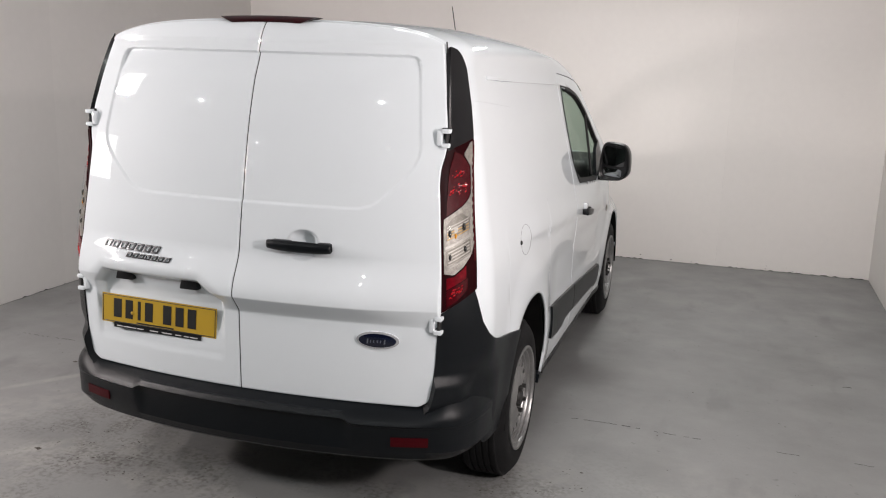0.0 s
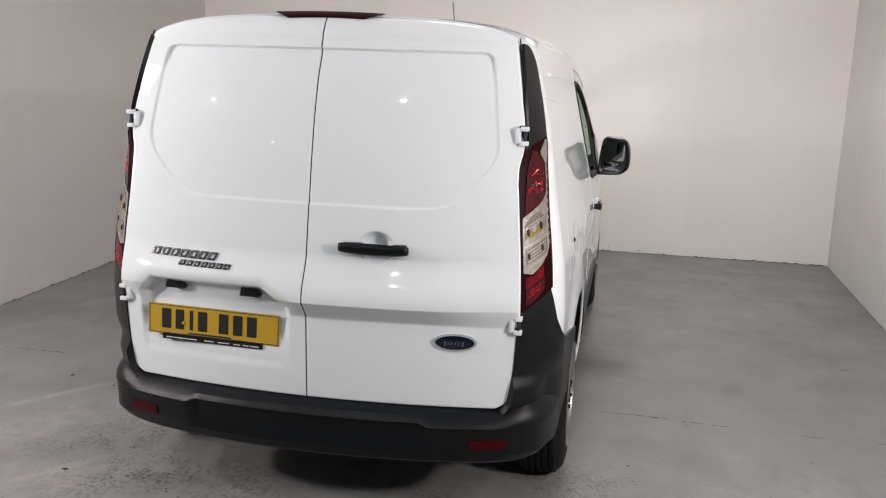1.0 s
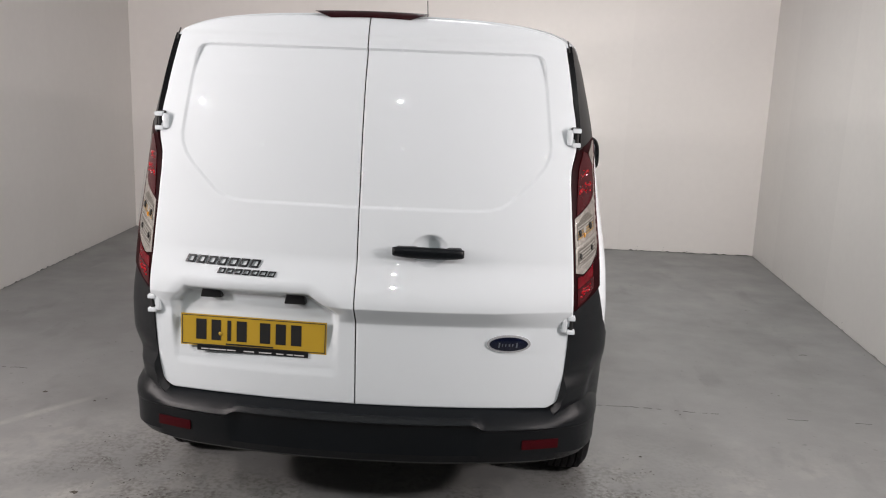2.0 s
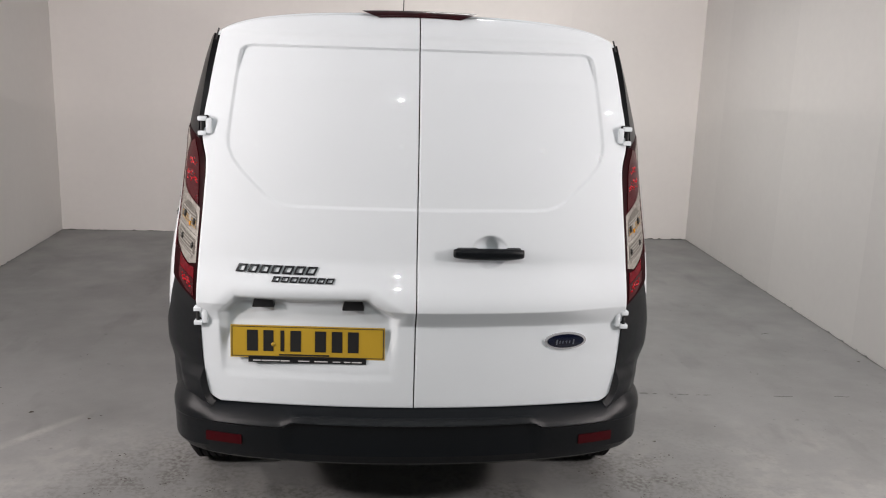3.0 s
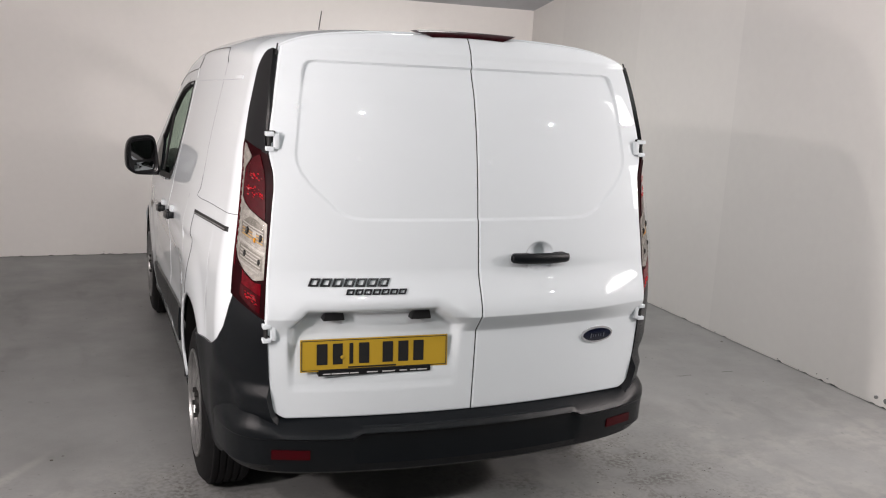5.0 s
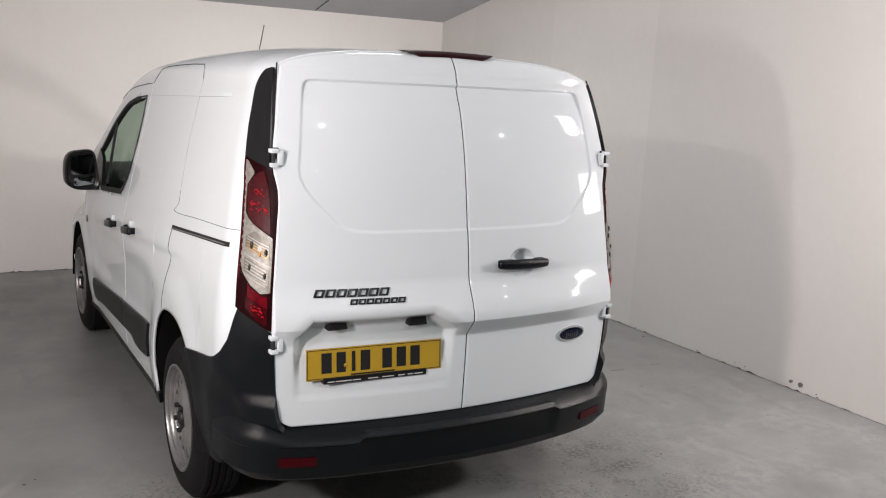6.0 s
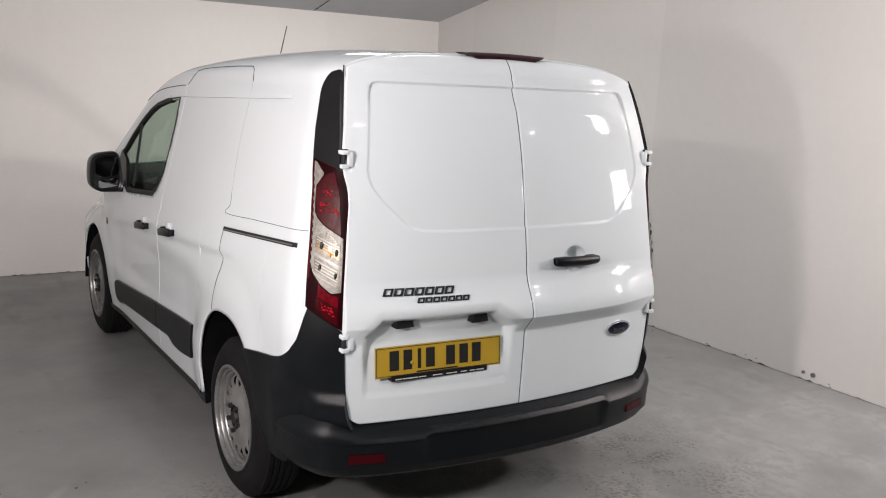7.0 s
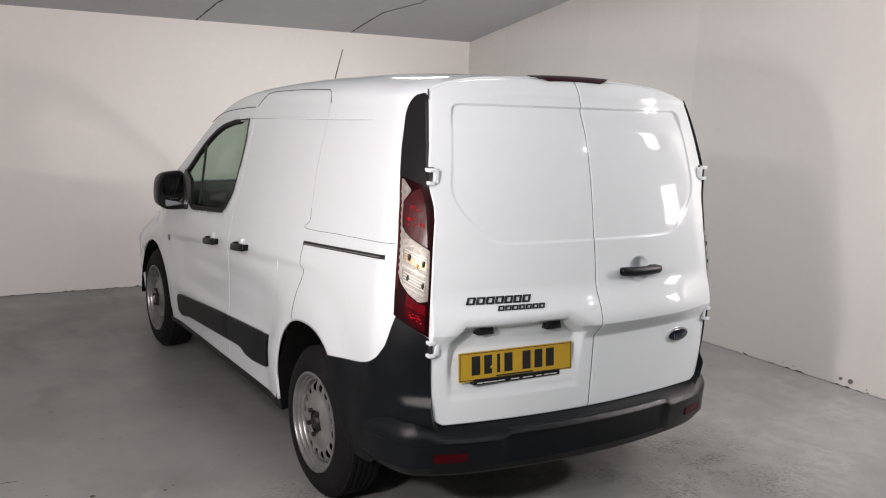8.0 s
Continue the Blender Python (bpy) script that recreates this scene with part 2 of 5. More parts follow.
    nt.links.new(vm.outputs[0], b.inputs["Base Color"])
    nt.links.new(noise_range(3.0, 0.3, 0.7, 0.34, 0.55), b.inputs["Roughness"])
    return m


FLOOR = floor_material()


# ---- mesh helpers ----
def part(name, bm, mat, parent=None, label="", sharp=40):
    me = bpy.data.meshes.new(name)
    bmesh.ops.recalc_face_normals(bm, faces=bm.faces)
    for f in bm.faces:
        f.smooth = True
    bm.to_mesh(me)
    bm.free()
    me.set_sharp_from_angle(angle=radians(sharp))
    me.materials.append(mat)
    ob = new(name, me)
    ob.parent = parent
    if label:
        tagged(ob, label)
    return ob


def thing(name, label, category, at=(0, 0, 0), group="", kind=""):
    ob = new(name)
    ob.location = at
    ob.empty_display_size = 0.1
    return tagged(ob, label, category, group, kind)


def add_box(bm, lo, hi, bevel=0.0, seg=2):
    c = [(a + b) / 2 for a, b in zip(lo, hi)]
    s = [abs(b - a) for a, b in zip(lo, hi)]
    g = bmesh.ops.create_cube(bm, size=1.0, matrix=Matrix.LocRotScale(c, None, s))
    if bevel:
        vs = set(g["verts"])
        es = [e for e in bm.edges if e.verts[0] in vs and e.verts[1] in vs]
        bmesh.ops.bevel(bm, geom=es, offset=bevel, segments=seg, affect="EDGES", profile=0.5)
    return bm


def box(lo, hi, bevel=0.0, seg=2):
    return add_box(bmesh.new(), lo, hi, bevel, seg)


def grid(fn, us, vs, keep=None, bm=None, closed=False):
    """A sheet of quads over the parameters us and vs."""
    bm = bm or bmesh.new()
    rows = [[bm.verts.new(fn(u, v)) for v in vs] for u in us]
    pairs = list(zip(range(len(us) - 1), range(1, len(us))))
    if closed:
        pairs.append((len(us) - 1, 0))
    for i, k in pairs:
        for j in range(len(vs) - 1):
            if keep and not keep(us[i], vs[j], us[k], vs[j + 1]):
                continue
            bm.faces.new((rows[i][j], rows[k][j], rows[k][j + 1], rows[i][j + 1]))
    return bm


def patch(fn, us, vs, proud, sink=-0.006, bm=None):
    """A slab that lies on the surface fn(u, v, offset): a proud face with a skirt down into the surface."""
    bm = bm or bmesh.new()
    nu, nv = len(us), len(vs)
    rows = [[bm.verts.new(fn(u, v, proud)) for v in vs] for u in us]
    for i in range(nu - 1):
        for j in range(nv - 1):
            bm.faces.new((rows[i][j], rows[i + 1][j], rows[i + 1][j + 1], rows[i][j + 1]))
    ring = [(i, 0) for i in range(nu)] + [(nu - 1, j) for j in range(1, nv)] + [(i, nv - 1) for i in range(nu - 2, -1, -1)] + [(0, j) for j in range(nv - 2, 0, -1)]
    low = [bm.verts.new(fn(us[i], vs[j], sink)) for i, j in ring]
    n = len(ring)
    for k in range(n):
        i, j = ring[k]
        a, b = ring[(k + 1) % n]
        bm.faces.new((rows[i][j], rows[a][b], low[(k + 1) % n], low[k]))
    return bm


def tube(bm, pts, r, n=6, cap=True):
    """A round rod along the points."""
    pts = [Vector(p) for p in pts]
    rings = []
    for i, p in enumerate(pts):
        d = (pts[min(i + 1, len(pts) - 1)] - pts[max(i - 1, 0)]).normalized()
        a = d.cross(Vector((0, 0, 1)))
        if a.length < 1e-3:
            a = d.cross(Vector((0, 1, 0)))
        a.normalize()
        b = d.cross(a)
        rr = r[i] if isinstance(r, (list, tuple)) else r
        rings.append([bm.verts.new(p + rr * (math.cos(t) * a + math.sin(t) * b)) for t in np.linspace(0, 2 * math.pi, n, endpoint=False)])
    for p, q in zip(rings, rings[1:]):
        for k in range(n):
            bm.faces.new((p[k], p[(k + 1) % n], q[(k + 1) % n], q[k]))
    if cap:
        bm.faces.new(rings[0][::-1])
        bm.faces.new(rings[-1])
    return bm


def lathe(profile, n=48, bm=None):
    """Turns (radius, x) points round the x axis."""
    bm = bm or bmesh.new()
    rows = []
    for k in range(n):
        a = 2 * math.pi * k / n
        rows.append([bm.verts.new((x, r * math.cos(a), r * math.sin(a))) for r, x in profile])
    for k in range(n):
        p, q = rows[k], rows[(k + 1) % n]
        for j in range(len(profile) - 1):
            bm.faces.new((p[j], q[j], q[j + 1], p[j + 1]))
    return bm


def smooth(a, b, x):
    t = min(max((x - a) / (b - a), 0.0), 1.0)
    return t * t * (3 - 2 * t)


def curve_through(pts, n):
    """n points of a smooth line through pts."""
    pts = [Vector(p) for p in pts]
    out = []
    m = len(pts) - 1
    for k in range(n):
        s = k / (n - 1) * m
        i = min(int(s), m - 1)
        f = s - i
        p0, p1, p2, p3 = pts[max(i - 1, 0)], pts[i], pts[i + 1], pts[min(i + 2, m)]
        out.append(0.5 * ((2 * p1) + (p2 - p0) * f + (2 * p0 - 5 * p1 + 4 * p2 - p3) * f * f + (3 * p1 - p0 - 3 * p2 + p3) * f ** 3))
    return out


def spline(zs, xs):
    """A smooth function through the knots."""
    zs, xs = np.array(zs), np.array(xs)
    h = np.diff(zs)
    d = np.diff(xs) / h
    m = np.zeros(len(zs))
    m[0], m[-1] = d[0], d[-1]
    for i in range(1, len(zs) - 1):
        m[i] = 0 if d[i - 1] * d[i] <= 0 else 2 * d[i - 1] * d[i] / (d[i - 1] + d[i])

    def f(z):
        z = min(max(z, zs[0]), zs[-1])
        i = min(max(int(np.searchsorted(zs, z)) - 1, 0), len(h) - 1)
        t = (z - zs[i]) / h[i]
        return float((1 + 2 * t) * (1 - t) ** 2 * xs[i] + t * (1 - t) ** 2 * h[i] * m[i] + t * t * (3 - 2 * t) * xs[i + 1] + t * t * (t - 1) * h[i] * m[i + 1])
    return f


def poly_distance(poly):
    """Signed distance to a polygon, negative inside."""
    P = np.array(poly)
    Q = np.roll(P, -1, axis=0)

    def f(x, z):
        p = np.array((x, z))
        e = Q - P
        w = p - P
        t = np.clip((w * e).sum(1) / (e * e).sum(1), 0, 1)
        d = np.sqrt(((w - e * t[:, None]) ** 2).sum(1).min())
        inside = False
        for (x0, z0), (x1, z1) in zip(P, Q):
            if (z0 > z) != (z1 > z) and x < (x1 - x0) * (z - z0) / (z1 - z0) + x0:
                inside = not inside
        return -d if inside else d
    return f


# ---- the bay and the hall round it ----
X_R, X_L, Y_B, BAY_H, BAY_Y = 2.79, -2.93, 5.17, 2.30, -0.75


def wall_with_boards(name, origin, along, inward, length, first, label, gap=0.0001):
    wall = thing(name, label, "wall", kind="structure")
    o, a, n = Vector(origin), Vector(along), Vector(inward)
    core = bmesh.new()
    corners = [o - n * 0.012, o - n * 0.012 + a * length, o - n * 0.12 + a * length, o - n * 0.12]
    low = [core.verts.new(c) for c in corners]
    def head(p):
        return BAY_H + SLOPE * (Y_B - p.y) + 0.06

    top = [core.verts.new(Vector((c.x, c.y, head(c)))) for c in corners]
    core.faces.new(low)
    core.faces.new(top)
    for i in range(4):
        core.faces.new((low[i], low[(i + 1) % 4], top[(i + 1) % 4], top[i]))
    part("wall_core", core, CRACK, wall)
    s = 0.0
    e = first
    while s < length - 0.01:
        e = min(e, length)
        rough_foot = random.Random(int(1000 * (s + o.x + 2 * o.y)))
        bm = bmesh.new()
        nseg = 48
        front, back = [], []
        for k in range(nseg + 1):
            f = s + gap + (e - s - 2 * gap) * k / nseg
            foot = 0.003 + 0.010 * rough_foot.random() ** 7
            front.append((bm.verts.new(o + a * f + Vector((0, 0, foot))), bm.verts.new(o + a * f + Vector((0, 0, head(o + a * f))))))
            back.append((bm.verts.new(o + a * f - n * 0.011 + Vector((0, 0, foot))), bm.verts.new(o + a * f - n * 0.011 + Vector((0, 0, head(o + a * f))))))
        for k in range(nseg):
            bm.faces.new((front[k][0], front[k + 1][0], front[k + 1][1], front[k][1]))
            bm.faces.new((front[k][0], front[k + 1][0], back[k + 1][0], back[k][0]))
        for row in (0, nseg):
            bm.faces.new((front[row][0], front[row][1], back[row][1], back[row][0]))
        part("panel", bm, BOARD, wall)
        s, e = e, e + 1.22
    return wall


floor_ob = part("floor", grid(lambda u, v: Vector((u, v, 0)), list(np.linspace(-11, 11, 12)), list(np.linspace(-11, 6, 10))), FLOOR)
tagged(floor_ob, "worn grey painted concrete floor with scuffs and grit", "floor", kind="structure")
wall_with_boards("wall_north", (X_L, Y_B, 0), (1, 0, 0), (0, -1, 0), X_R - X_L, 0.84, "off-white boarded wall behind the parked van", 0.0001)
wall_with_boards("wall_east", (X_R, BAY_Y, 0), (0, 1, 0), (-1, 0, 0), Y_B - BAY_Y, 0.42, "off-white boarded side wall with scuffed foot")
wall_with_boards("wall_west", (X_L, BAY_Y, 0), (0, 1, 0), (1, 0, 0), Y_B - BAY_Y, 0.75, "off-white boarded side wall with a ragged foot")

def ceil_z(y):
    return min(BAY_H + SLOPE * (Y_B - y), 4.2)


def ceiling_slab():
    bm = bmesh.new()
    line = [(Y_B + 0.12, ceil_z(Y_B + 0.12)), (-4.15, 4.2), (-10.2, 4.2)]
    low = [(bm.verts.new((-10.2, y, z)), bm.verts.new((10.2, y, z))) for y, z in line]
    top = [(bm.verts.new((-10.2, y, z + 0.12)), bm.verts.new((10.2, y, z + 0.12))) for y, z in line]
    for a, c in zip(low, low[1:]):
        bm.faces.new((a[0], a[1], c[1], c[0]))
    for a, c in zip(top, top[1:]):
        bm.faces.new((a[0], a[1], c[1], c[0]))
    for k in (0, 1):
        bm.faces.new([low[n][k] for n in range(3)] + [top[n][k] for n in (2, 1, 0)])
    for n in (0, 2):
        bm.faces.new((low[n][0], low[n][1], top[n][1], top[n][0]))
    return bm


ceiling = part("ceiling", ceiling_slab(), CEIL)
tagged(ceiling, "grey painted sloping ceiling with ragged board joints", "ceiling", kind="structure")

hall = thing("hall_shell", "grey lining of the wide hall around the bay", "wall", kind="structure")
for lo, hi in (((-10.2, -10.2, 0), (-10, -0.9, 4.25)), ((10, -10.2, 0), (10.2, -0.9, 4.25)), ((-10, -0.9, 0), (X_L - 0.125, -0.75, 3.6)), ((X_R + 0.125, -0.9, 0), (10, -0.75, 3.6))):
    part("hall_wall", box(lo, hi), HALL, hall)
part("hall_wall", box((-10, -9.6, 0), (10, -9.4, 4.25)), HALL, hall)

# round lamps under the ceiling, those over the bay added as fill, and two lamp stands beside the mouth of the bay
for lx, ly, watts, wide in LAMPS:
    lz = ceil_z(ly) - 0.10
    lamp = thing("ceiling_lamp", "small round lamp hung under the grey ceiling, some added as fill", "lamp", (lx, ly, lz), group="ceiling lamps")
    k = max(1.0, wide * 7.2)
    part("housing", lathe([(0.0, 0.05), (0.06 * k, 0.05), (0.084 * k, 0.0), (0.076 * k, -0.004), (0.070 * k, 0.002), (0.0, 0.002)], 32), METAL_GREY, lamp).rotation_euler = (0, radians(-90), 0)
    part("diffuser", lathe([(0.0, -0.004), (0.070 * k, -0.004), (0.070 * k, 0.001), (0.0, 0.001)], 32), LAMP_GLOW, lamp).rotation_euler = (0, radians(-90), 0)
    part("rod", tube(bmesh.new(), [(0, 0, 0.04), (0, 0, 0.13)], 0.012), METAL_GREY, lamp)
    area_light("lamp_light", pose(lx, ly, lz - 0.014), wide, wide, watts, (0.975, 0.992, 0.975))
for sx in (-1, 1):
    st = thing("lamp_stand", "tall lamp stand with two bright flat heads", "lamp", (sx * STAND_X, STAND_Y, 0), group="lamp stands at the bay")
    part("pole", tube(bmesh.new(), [(sx * 0.06, -0.06, 0.02), (sx * 0.06, -0.06, 2.7)], 0.018, 10), METAL_GREY, st)
    for k in range(3):
        a = 2 * math.pi * k / 3 + 0.5
        part("leg", tube(bmesh.new(), [(sx * 0.06, -0.06, 0.30), (sx * 0.06 + 0.3 * math.cos(a), -0.06 + 0.3 * math.sin(a), 0.012)], 0.012, 8), METAL_GREY, st)
    for z0, z1, watts in HEADS:
        mz = (z0 + z1) / 2
        ax, ay = AIM[sx] if z0 > 2 else LOW_AIM
        aim = Vector((-sx * ax, ay, 0)).normalized()
        head = look((0, 0, mz), (aim.x, aim.y, mz))
        hd = part("head", box((-0.16, -(z1 - z0) / 2 - 0.02, 0.004), (0.16, (z1 - z0) / 2 + 0.02, 0.06), 0.006), PLASTIC, st, "black lamp head")
        hd.matrix_local = head
        df = part("diffuser", box((-0.14, -(z1 - z0) / 2, -0.002), (0.14, (z1 - z0) / 2, 0.004)), HEAD_GLOW, st, "glowing white diffuser")
        df.matrix_local = head
        area_light("head_light", Matrix.Translation((sx * STAND_X, STAND_Y, 0)) @ head @ pose(0, HEAD_SOURCE_Z - mz if z0 > 2 else 0, -0.01), 0.16, HEAD_SOURCE if z0 > 2 else 0.16, watts * SIDE_POWER[sx], (1.0, 0.90, 0.885))


# ---- the van: its surfaces as functions ----
side_x = spline([0.20, 0.30, 0.45, 0.60, 0.80, 0.95, 1.09, 1.30, 1.58, 1.70, 1.80], [0.852, 0.868, 0.886, 0.893, 0.896, 0.888, 0.868, 0.822, 0.757, 0.727, 0.696])
rear_y = spline([0.30, 0.52, 0.80, 1.00, 1.20, 1.455, 1.70, 1.80, 1.86], [-0.045, -0.050, -0.055, -0.045, -0.020, 0.027, 0.105, 0.155, 0.215])
door_x = spline([0.30, 0.505, 0.54, 0.68, 0.82, 0.96, 1.24, 1.34, 1.42, 1.58, 1.72, 1.79, 1.84], [0.68, 0.690, 0.712, 0.736, 0.742, 0.738, 0.716, 0.710, 0.722, 0.706, 0.684, 0.668, 0.64])
edge_z = spline([0.0, 1.8, 2.1, 2.3, 2.5, 2.7, 2.8, 2.9, 3.1, 3.3, 3.6, 4.0, 4.25, 4.36], [1.70, 1.70, 1.665, 1.605, 1.485, 1.335, 1.26, 1.185, 1.085, 1.04, 0.99, 0.93, 0.80, 0.62])
roof_z = spline([0.0, 0.25, 0.7, 1.2, 1.5, 1.8, 2.0, 2.25, 2.5, 2.75, 3.0, 3.3, 3.55, 3.75, 4.1, 4.3, 4.37], [1.838, 1.847, 1.852, 1.837, 1.818, 1.783, 1.745, 1.674, 1.568, 1.440, 1.32, 1.185, 1.09, 1.05, 0.99, 0.86, 0.66])
nose_in = spline([0.0, 3.3, 3.7, 4.0, 4.2, 4.37], [0.0, 0.0, 0.02, 0.07, 0.15, 0.33])
bonnet_in = spline([0.0, 3.0, 3.2, 3.4, 3.6, 3.9, 4.2, 4.37], [0.0, 0.0, 0.03, 0.07, 0.11, 0.17, 0.26, 0.30])
BOW = 0.15
AXLE_R, AXLE_F, HUB_Z, TYRE_R = 0.716, 3.31, 0.318, 0.330


def half_width(Y, z):
    w = side_x(z)
    turn_in = 0.22 + 0.09 * smooth(0.70, 0.58, z)
    if Y < turn_in:
        w -= (w - door_x(z) - 0.003) * (1 - Y / turn_in) ** 2
    w -= bonnet_in(Y) * smooth(0.62, 0.92, z)
    return w - nose_in(Y) - 0.022 * (1 - smooth(0.0, 1.2, Y)) * smooth(1.5, 1.1, z) + pressing(Y, z)


def pressing(Y, z):
    """Shallow hollows and flares pressed into the flank."""
    d = -0.013 * smooth(0.50, 0.62, z) * smooth(0.90, 0.76, z) * smooth(1.05, 1.40, Y) * smooth(2.90, 2.62, Y)
    zl = float(np.interp(Y, [0.49, 0.89, 1.29, 1.53, 1.81, 2.24, 2.46, 2.81], [1.017, 0.987, 0.956, 0.939, 0.912, 0.883, 0.862, 0.818]))
    d += 0.0085 * smooth(-0.014, 0.014, z - zl) * smooth(0.15, 0.03, z - zl) * smooth(0.55, 1.0, Y) * smooth(2.95, 2.7, Y)
    for c, a, h, k in ((0.79, 0.345, 0.435, 0.012), (AXLE_F, 0.375, 0.40, 0.010)):
        t = math.hypot((Y - c) / a, (z - HUB_Z) / h)
        d += k * smooth(1.50, 1.06, t) * smooth(0.30, 0.55, Y)
    return d


def side(Y, z, off=0.0, s=1):
    """A point of the van's flank; Y runs from the rear door's edge forwards."""
    lean = rear_y(z) + BOW * 0.52
    y = Y + lean * (1 - smooth(0.0, 0.9, Y))
    n = Vector((0, 0, 0))
    if off:
        e = 0.01
        a = side(Y + e, z, 0, 1) - side(max(Y - e, 0), z, 0, 1)
        b = side(Y, z + e, 0, 1) - side(Y, z - e, 0, 1)
        n = a.cross(b).normalized()
        if n.x < 0:
            n = -n
    p = Vector((half_width(Y, z), y, z)) + n * off
    return Vector((p.x * s, p.y, p.z))


def arch_low(Y):
    low = 0.275 if Y > 0.44 else 0.44
    for c, a, b in ((0.792, 0.345, 0.435), (AXLE_F, 0.375, 0.40)):
        t = abs(Y - c) / a
        if t < 1:
            low = max(low, HUB_Z + b * (1 - t ** 2.3) ** (1 / 2.3))
    return low


def shell(Y, v):
    """The whole skin: v from -1 (one sill) over the roof to 1."""
    s = 1 if v >= 0 else -1
    a = abs(v)
    ze = edge_z(Y)
    if a > 0.4:
        f = (a - 0.4) / 0.6
        lo = min(arch_low(Y), ze - 0.01)
        return side(Y, ze + (lo - ze) * f, 0, s)
    th = a / 0.4 * math.pi / 2
    zc = max(roof_z(Y), ze + 0.005)
    w = half_width(Y, ze)
    x = w * math.sin(th) ** (2 / 2.9) if th > 0 else 0.0
    z = ze + (zc - ze) * max(math.cos(th), 0) ** (2 / 2.9)
    lean = rear_y(z) + BOW * x * x
    return Vector((x * s, Y + lean * (1 - smooth(0.0, 0.9, Y)), z))


def shell_at(Y, z, s):
    """The skin's point at that height on the roof's shoulder."""
    if z <= edge_z(Y):
        return side(Y, z, 0, s)
    lo, hi = 0.0, 0.4
    for _ in range(30):
        m = (lo + hi) / 2
        lo, hi = (m, hi) if shell(Y, m).z > z else (lo, m)
    return shell(Y, lo * s if lo else 0.0)


def rear(x, z):
    return rear_y(z) + BOW * x * x


# openings of the cab, in (Y, z)
CAB_WINDOW = [(1.878, 1.589), (1.856, 1.45), (1.866, 1.30), (1.885, 1.187), (1.953, 1.103), (1.995, 1.076), (2.50, 1.030), (2.80, 1.13), (2.755, 1.235), (2.695, 1.28), (2.602, 1.357), (2.49, 1.434), (2.368, 1.50), (2.255, 1.541), (2.091, 1.572)]
cab_window = poly_distance(CAB_WINDOW)


def shell_keep(u0, v0, u1, v1):
    p = shell((u0 + u1) / 2, (v0 + v1) / 2)
    a = abs(v0 + v1) / 2
    if a > 0.4 and cab_window((u0 + u1) / 2, p.z) < -0.004:
        return False
    if a <= 0.36 and 2.34 < (u0 + u1) / 2 < 3.46:
        return False
    return True


Ys = list(np.linspace(0.010, 0.22, 10)) + list(np.linspace(0.24, 0.435, 5))
for c, a in ((0.792, 0.345), (AXLE_F, 0.375)):
    Ys += [c + a * 0.9995 * math.sin(t) for t in np.linspace(-math.pi / 2, math.pi / 2, 37)] + [c - a - 0.001, c + a + 0.001]
Ys += list(np.linspace(1.16, 3.02, 110)) + list(np.linspace(3.82, 4.37, 16))
Ys = sorted(y for i, y in enumerate(sorted(Ys)) if i == 0 or y - sorted(Ys)[i - 1] > 1e-4)
Vs = list(np.linspace(-1, -0.4, 76)) + list(np.linspace(-0.4, 0.4, 61))[1:-1] + list(np.linspace(0.4, 1, 76))

van = thing("van", "white panel van with black bumpers parked on a grey floor", "van")
body = part("body", grid(shell, Ys, Vs, shell_keep), PAINT, van, "glossy white painted bodywork", sharp=50)
md = body.modifiers.new("sheet", "SOLIDIFY")
md.thickness, md.offset = 0.012, -1

# nose closing panel, black front bumper and grille area
nose = bmesh.new()
grid(lambda u, v: Vector((u * (0.53 - 0.1 * v), 4.37 + 0.05 * (1 - u * u) - 0.03 * v * v, 0.28 + 0.40 * v)), list(np.linspace(-1, 1, 17)), list(np.linspace(0, 1, 9)), bm=nose)
part("front_bumper", nose, PLASTIC, van, "black plastic front bumper")


def seam(name, pts, s, r=0.0028, mat=SEAL, n=None, parent=None):
    """A dark panel gap along points (Y, z) of the flank."""
    pts = curve_through([(p[0], p[1], 0) for p in pts], n or 10 * len(pts))
    return part(name, tube(bmesh.new(), [side(p.x, p.y, 0.0, s) for p in pts], r, 5), mat, parent or van)


# ---- rear doors ----
PANEL_SIDE = [(0.555, 1.722), (0.580, 1.718), (0.594, 1.706), (0.600, 1.685), (0.612, 1.60), (0.634, 1.42), (0.631, 1.388), (0.616, 1.352), (0.585, 1.312), (0.505, 1.234), (0.476, 1.216), (0.44, 1.206), (0.39, 1.203)]
PANEL = PANEL_SIDE + [(-x, z) for x, z in reversed(PANEL_SIDE)]
panel_d = poly_distance(PANEL)
PLATE_BAY = [(-0.655, 0.60), (-0.655, 0.835), (-0.600, 0.893), (-0.160, 0.900), (-0.066, 0.838), (-0.066, 0.60)]
plate_d = poly_distance(PLATE_BAY)


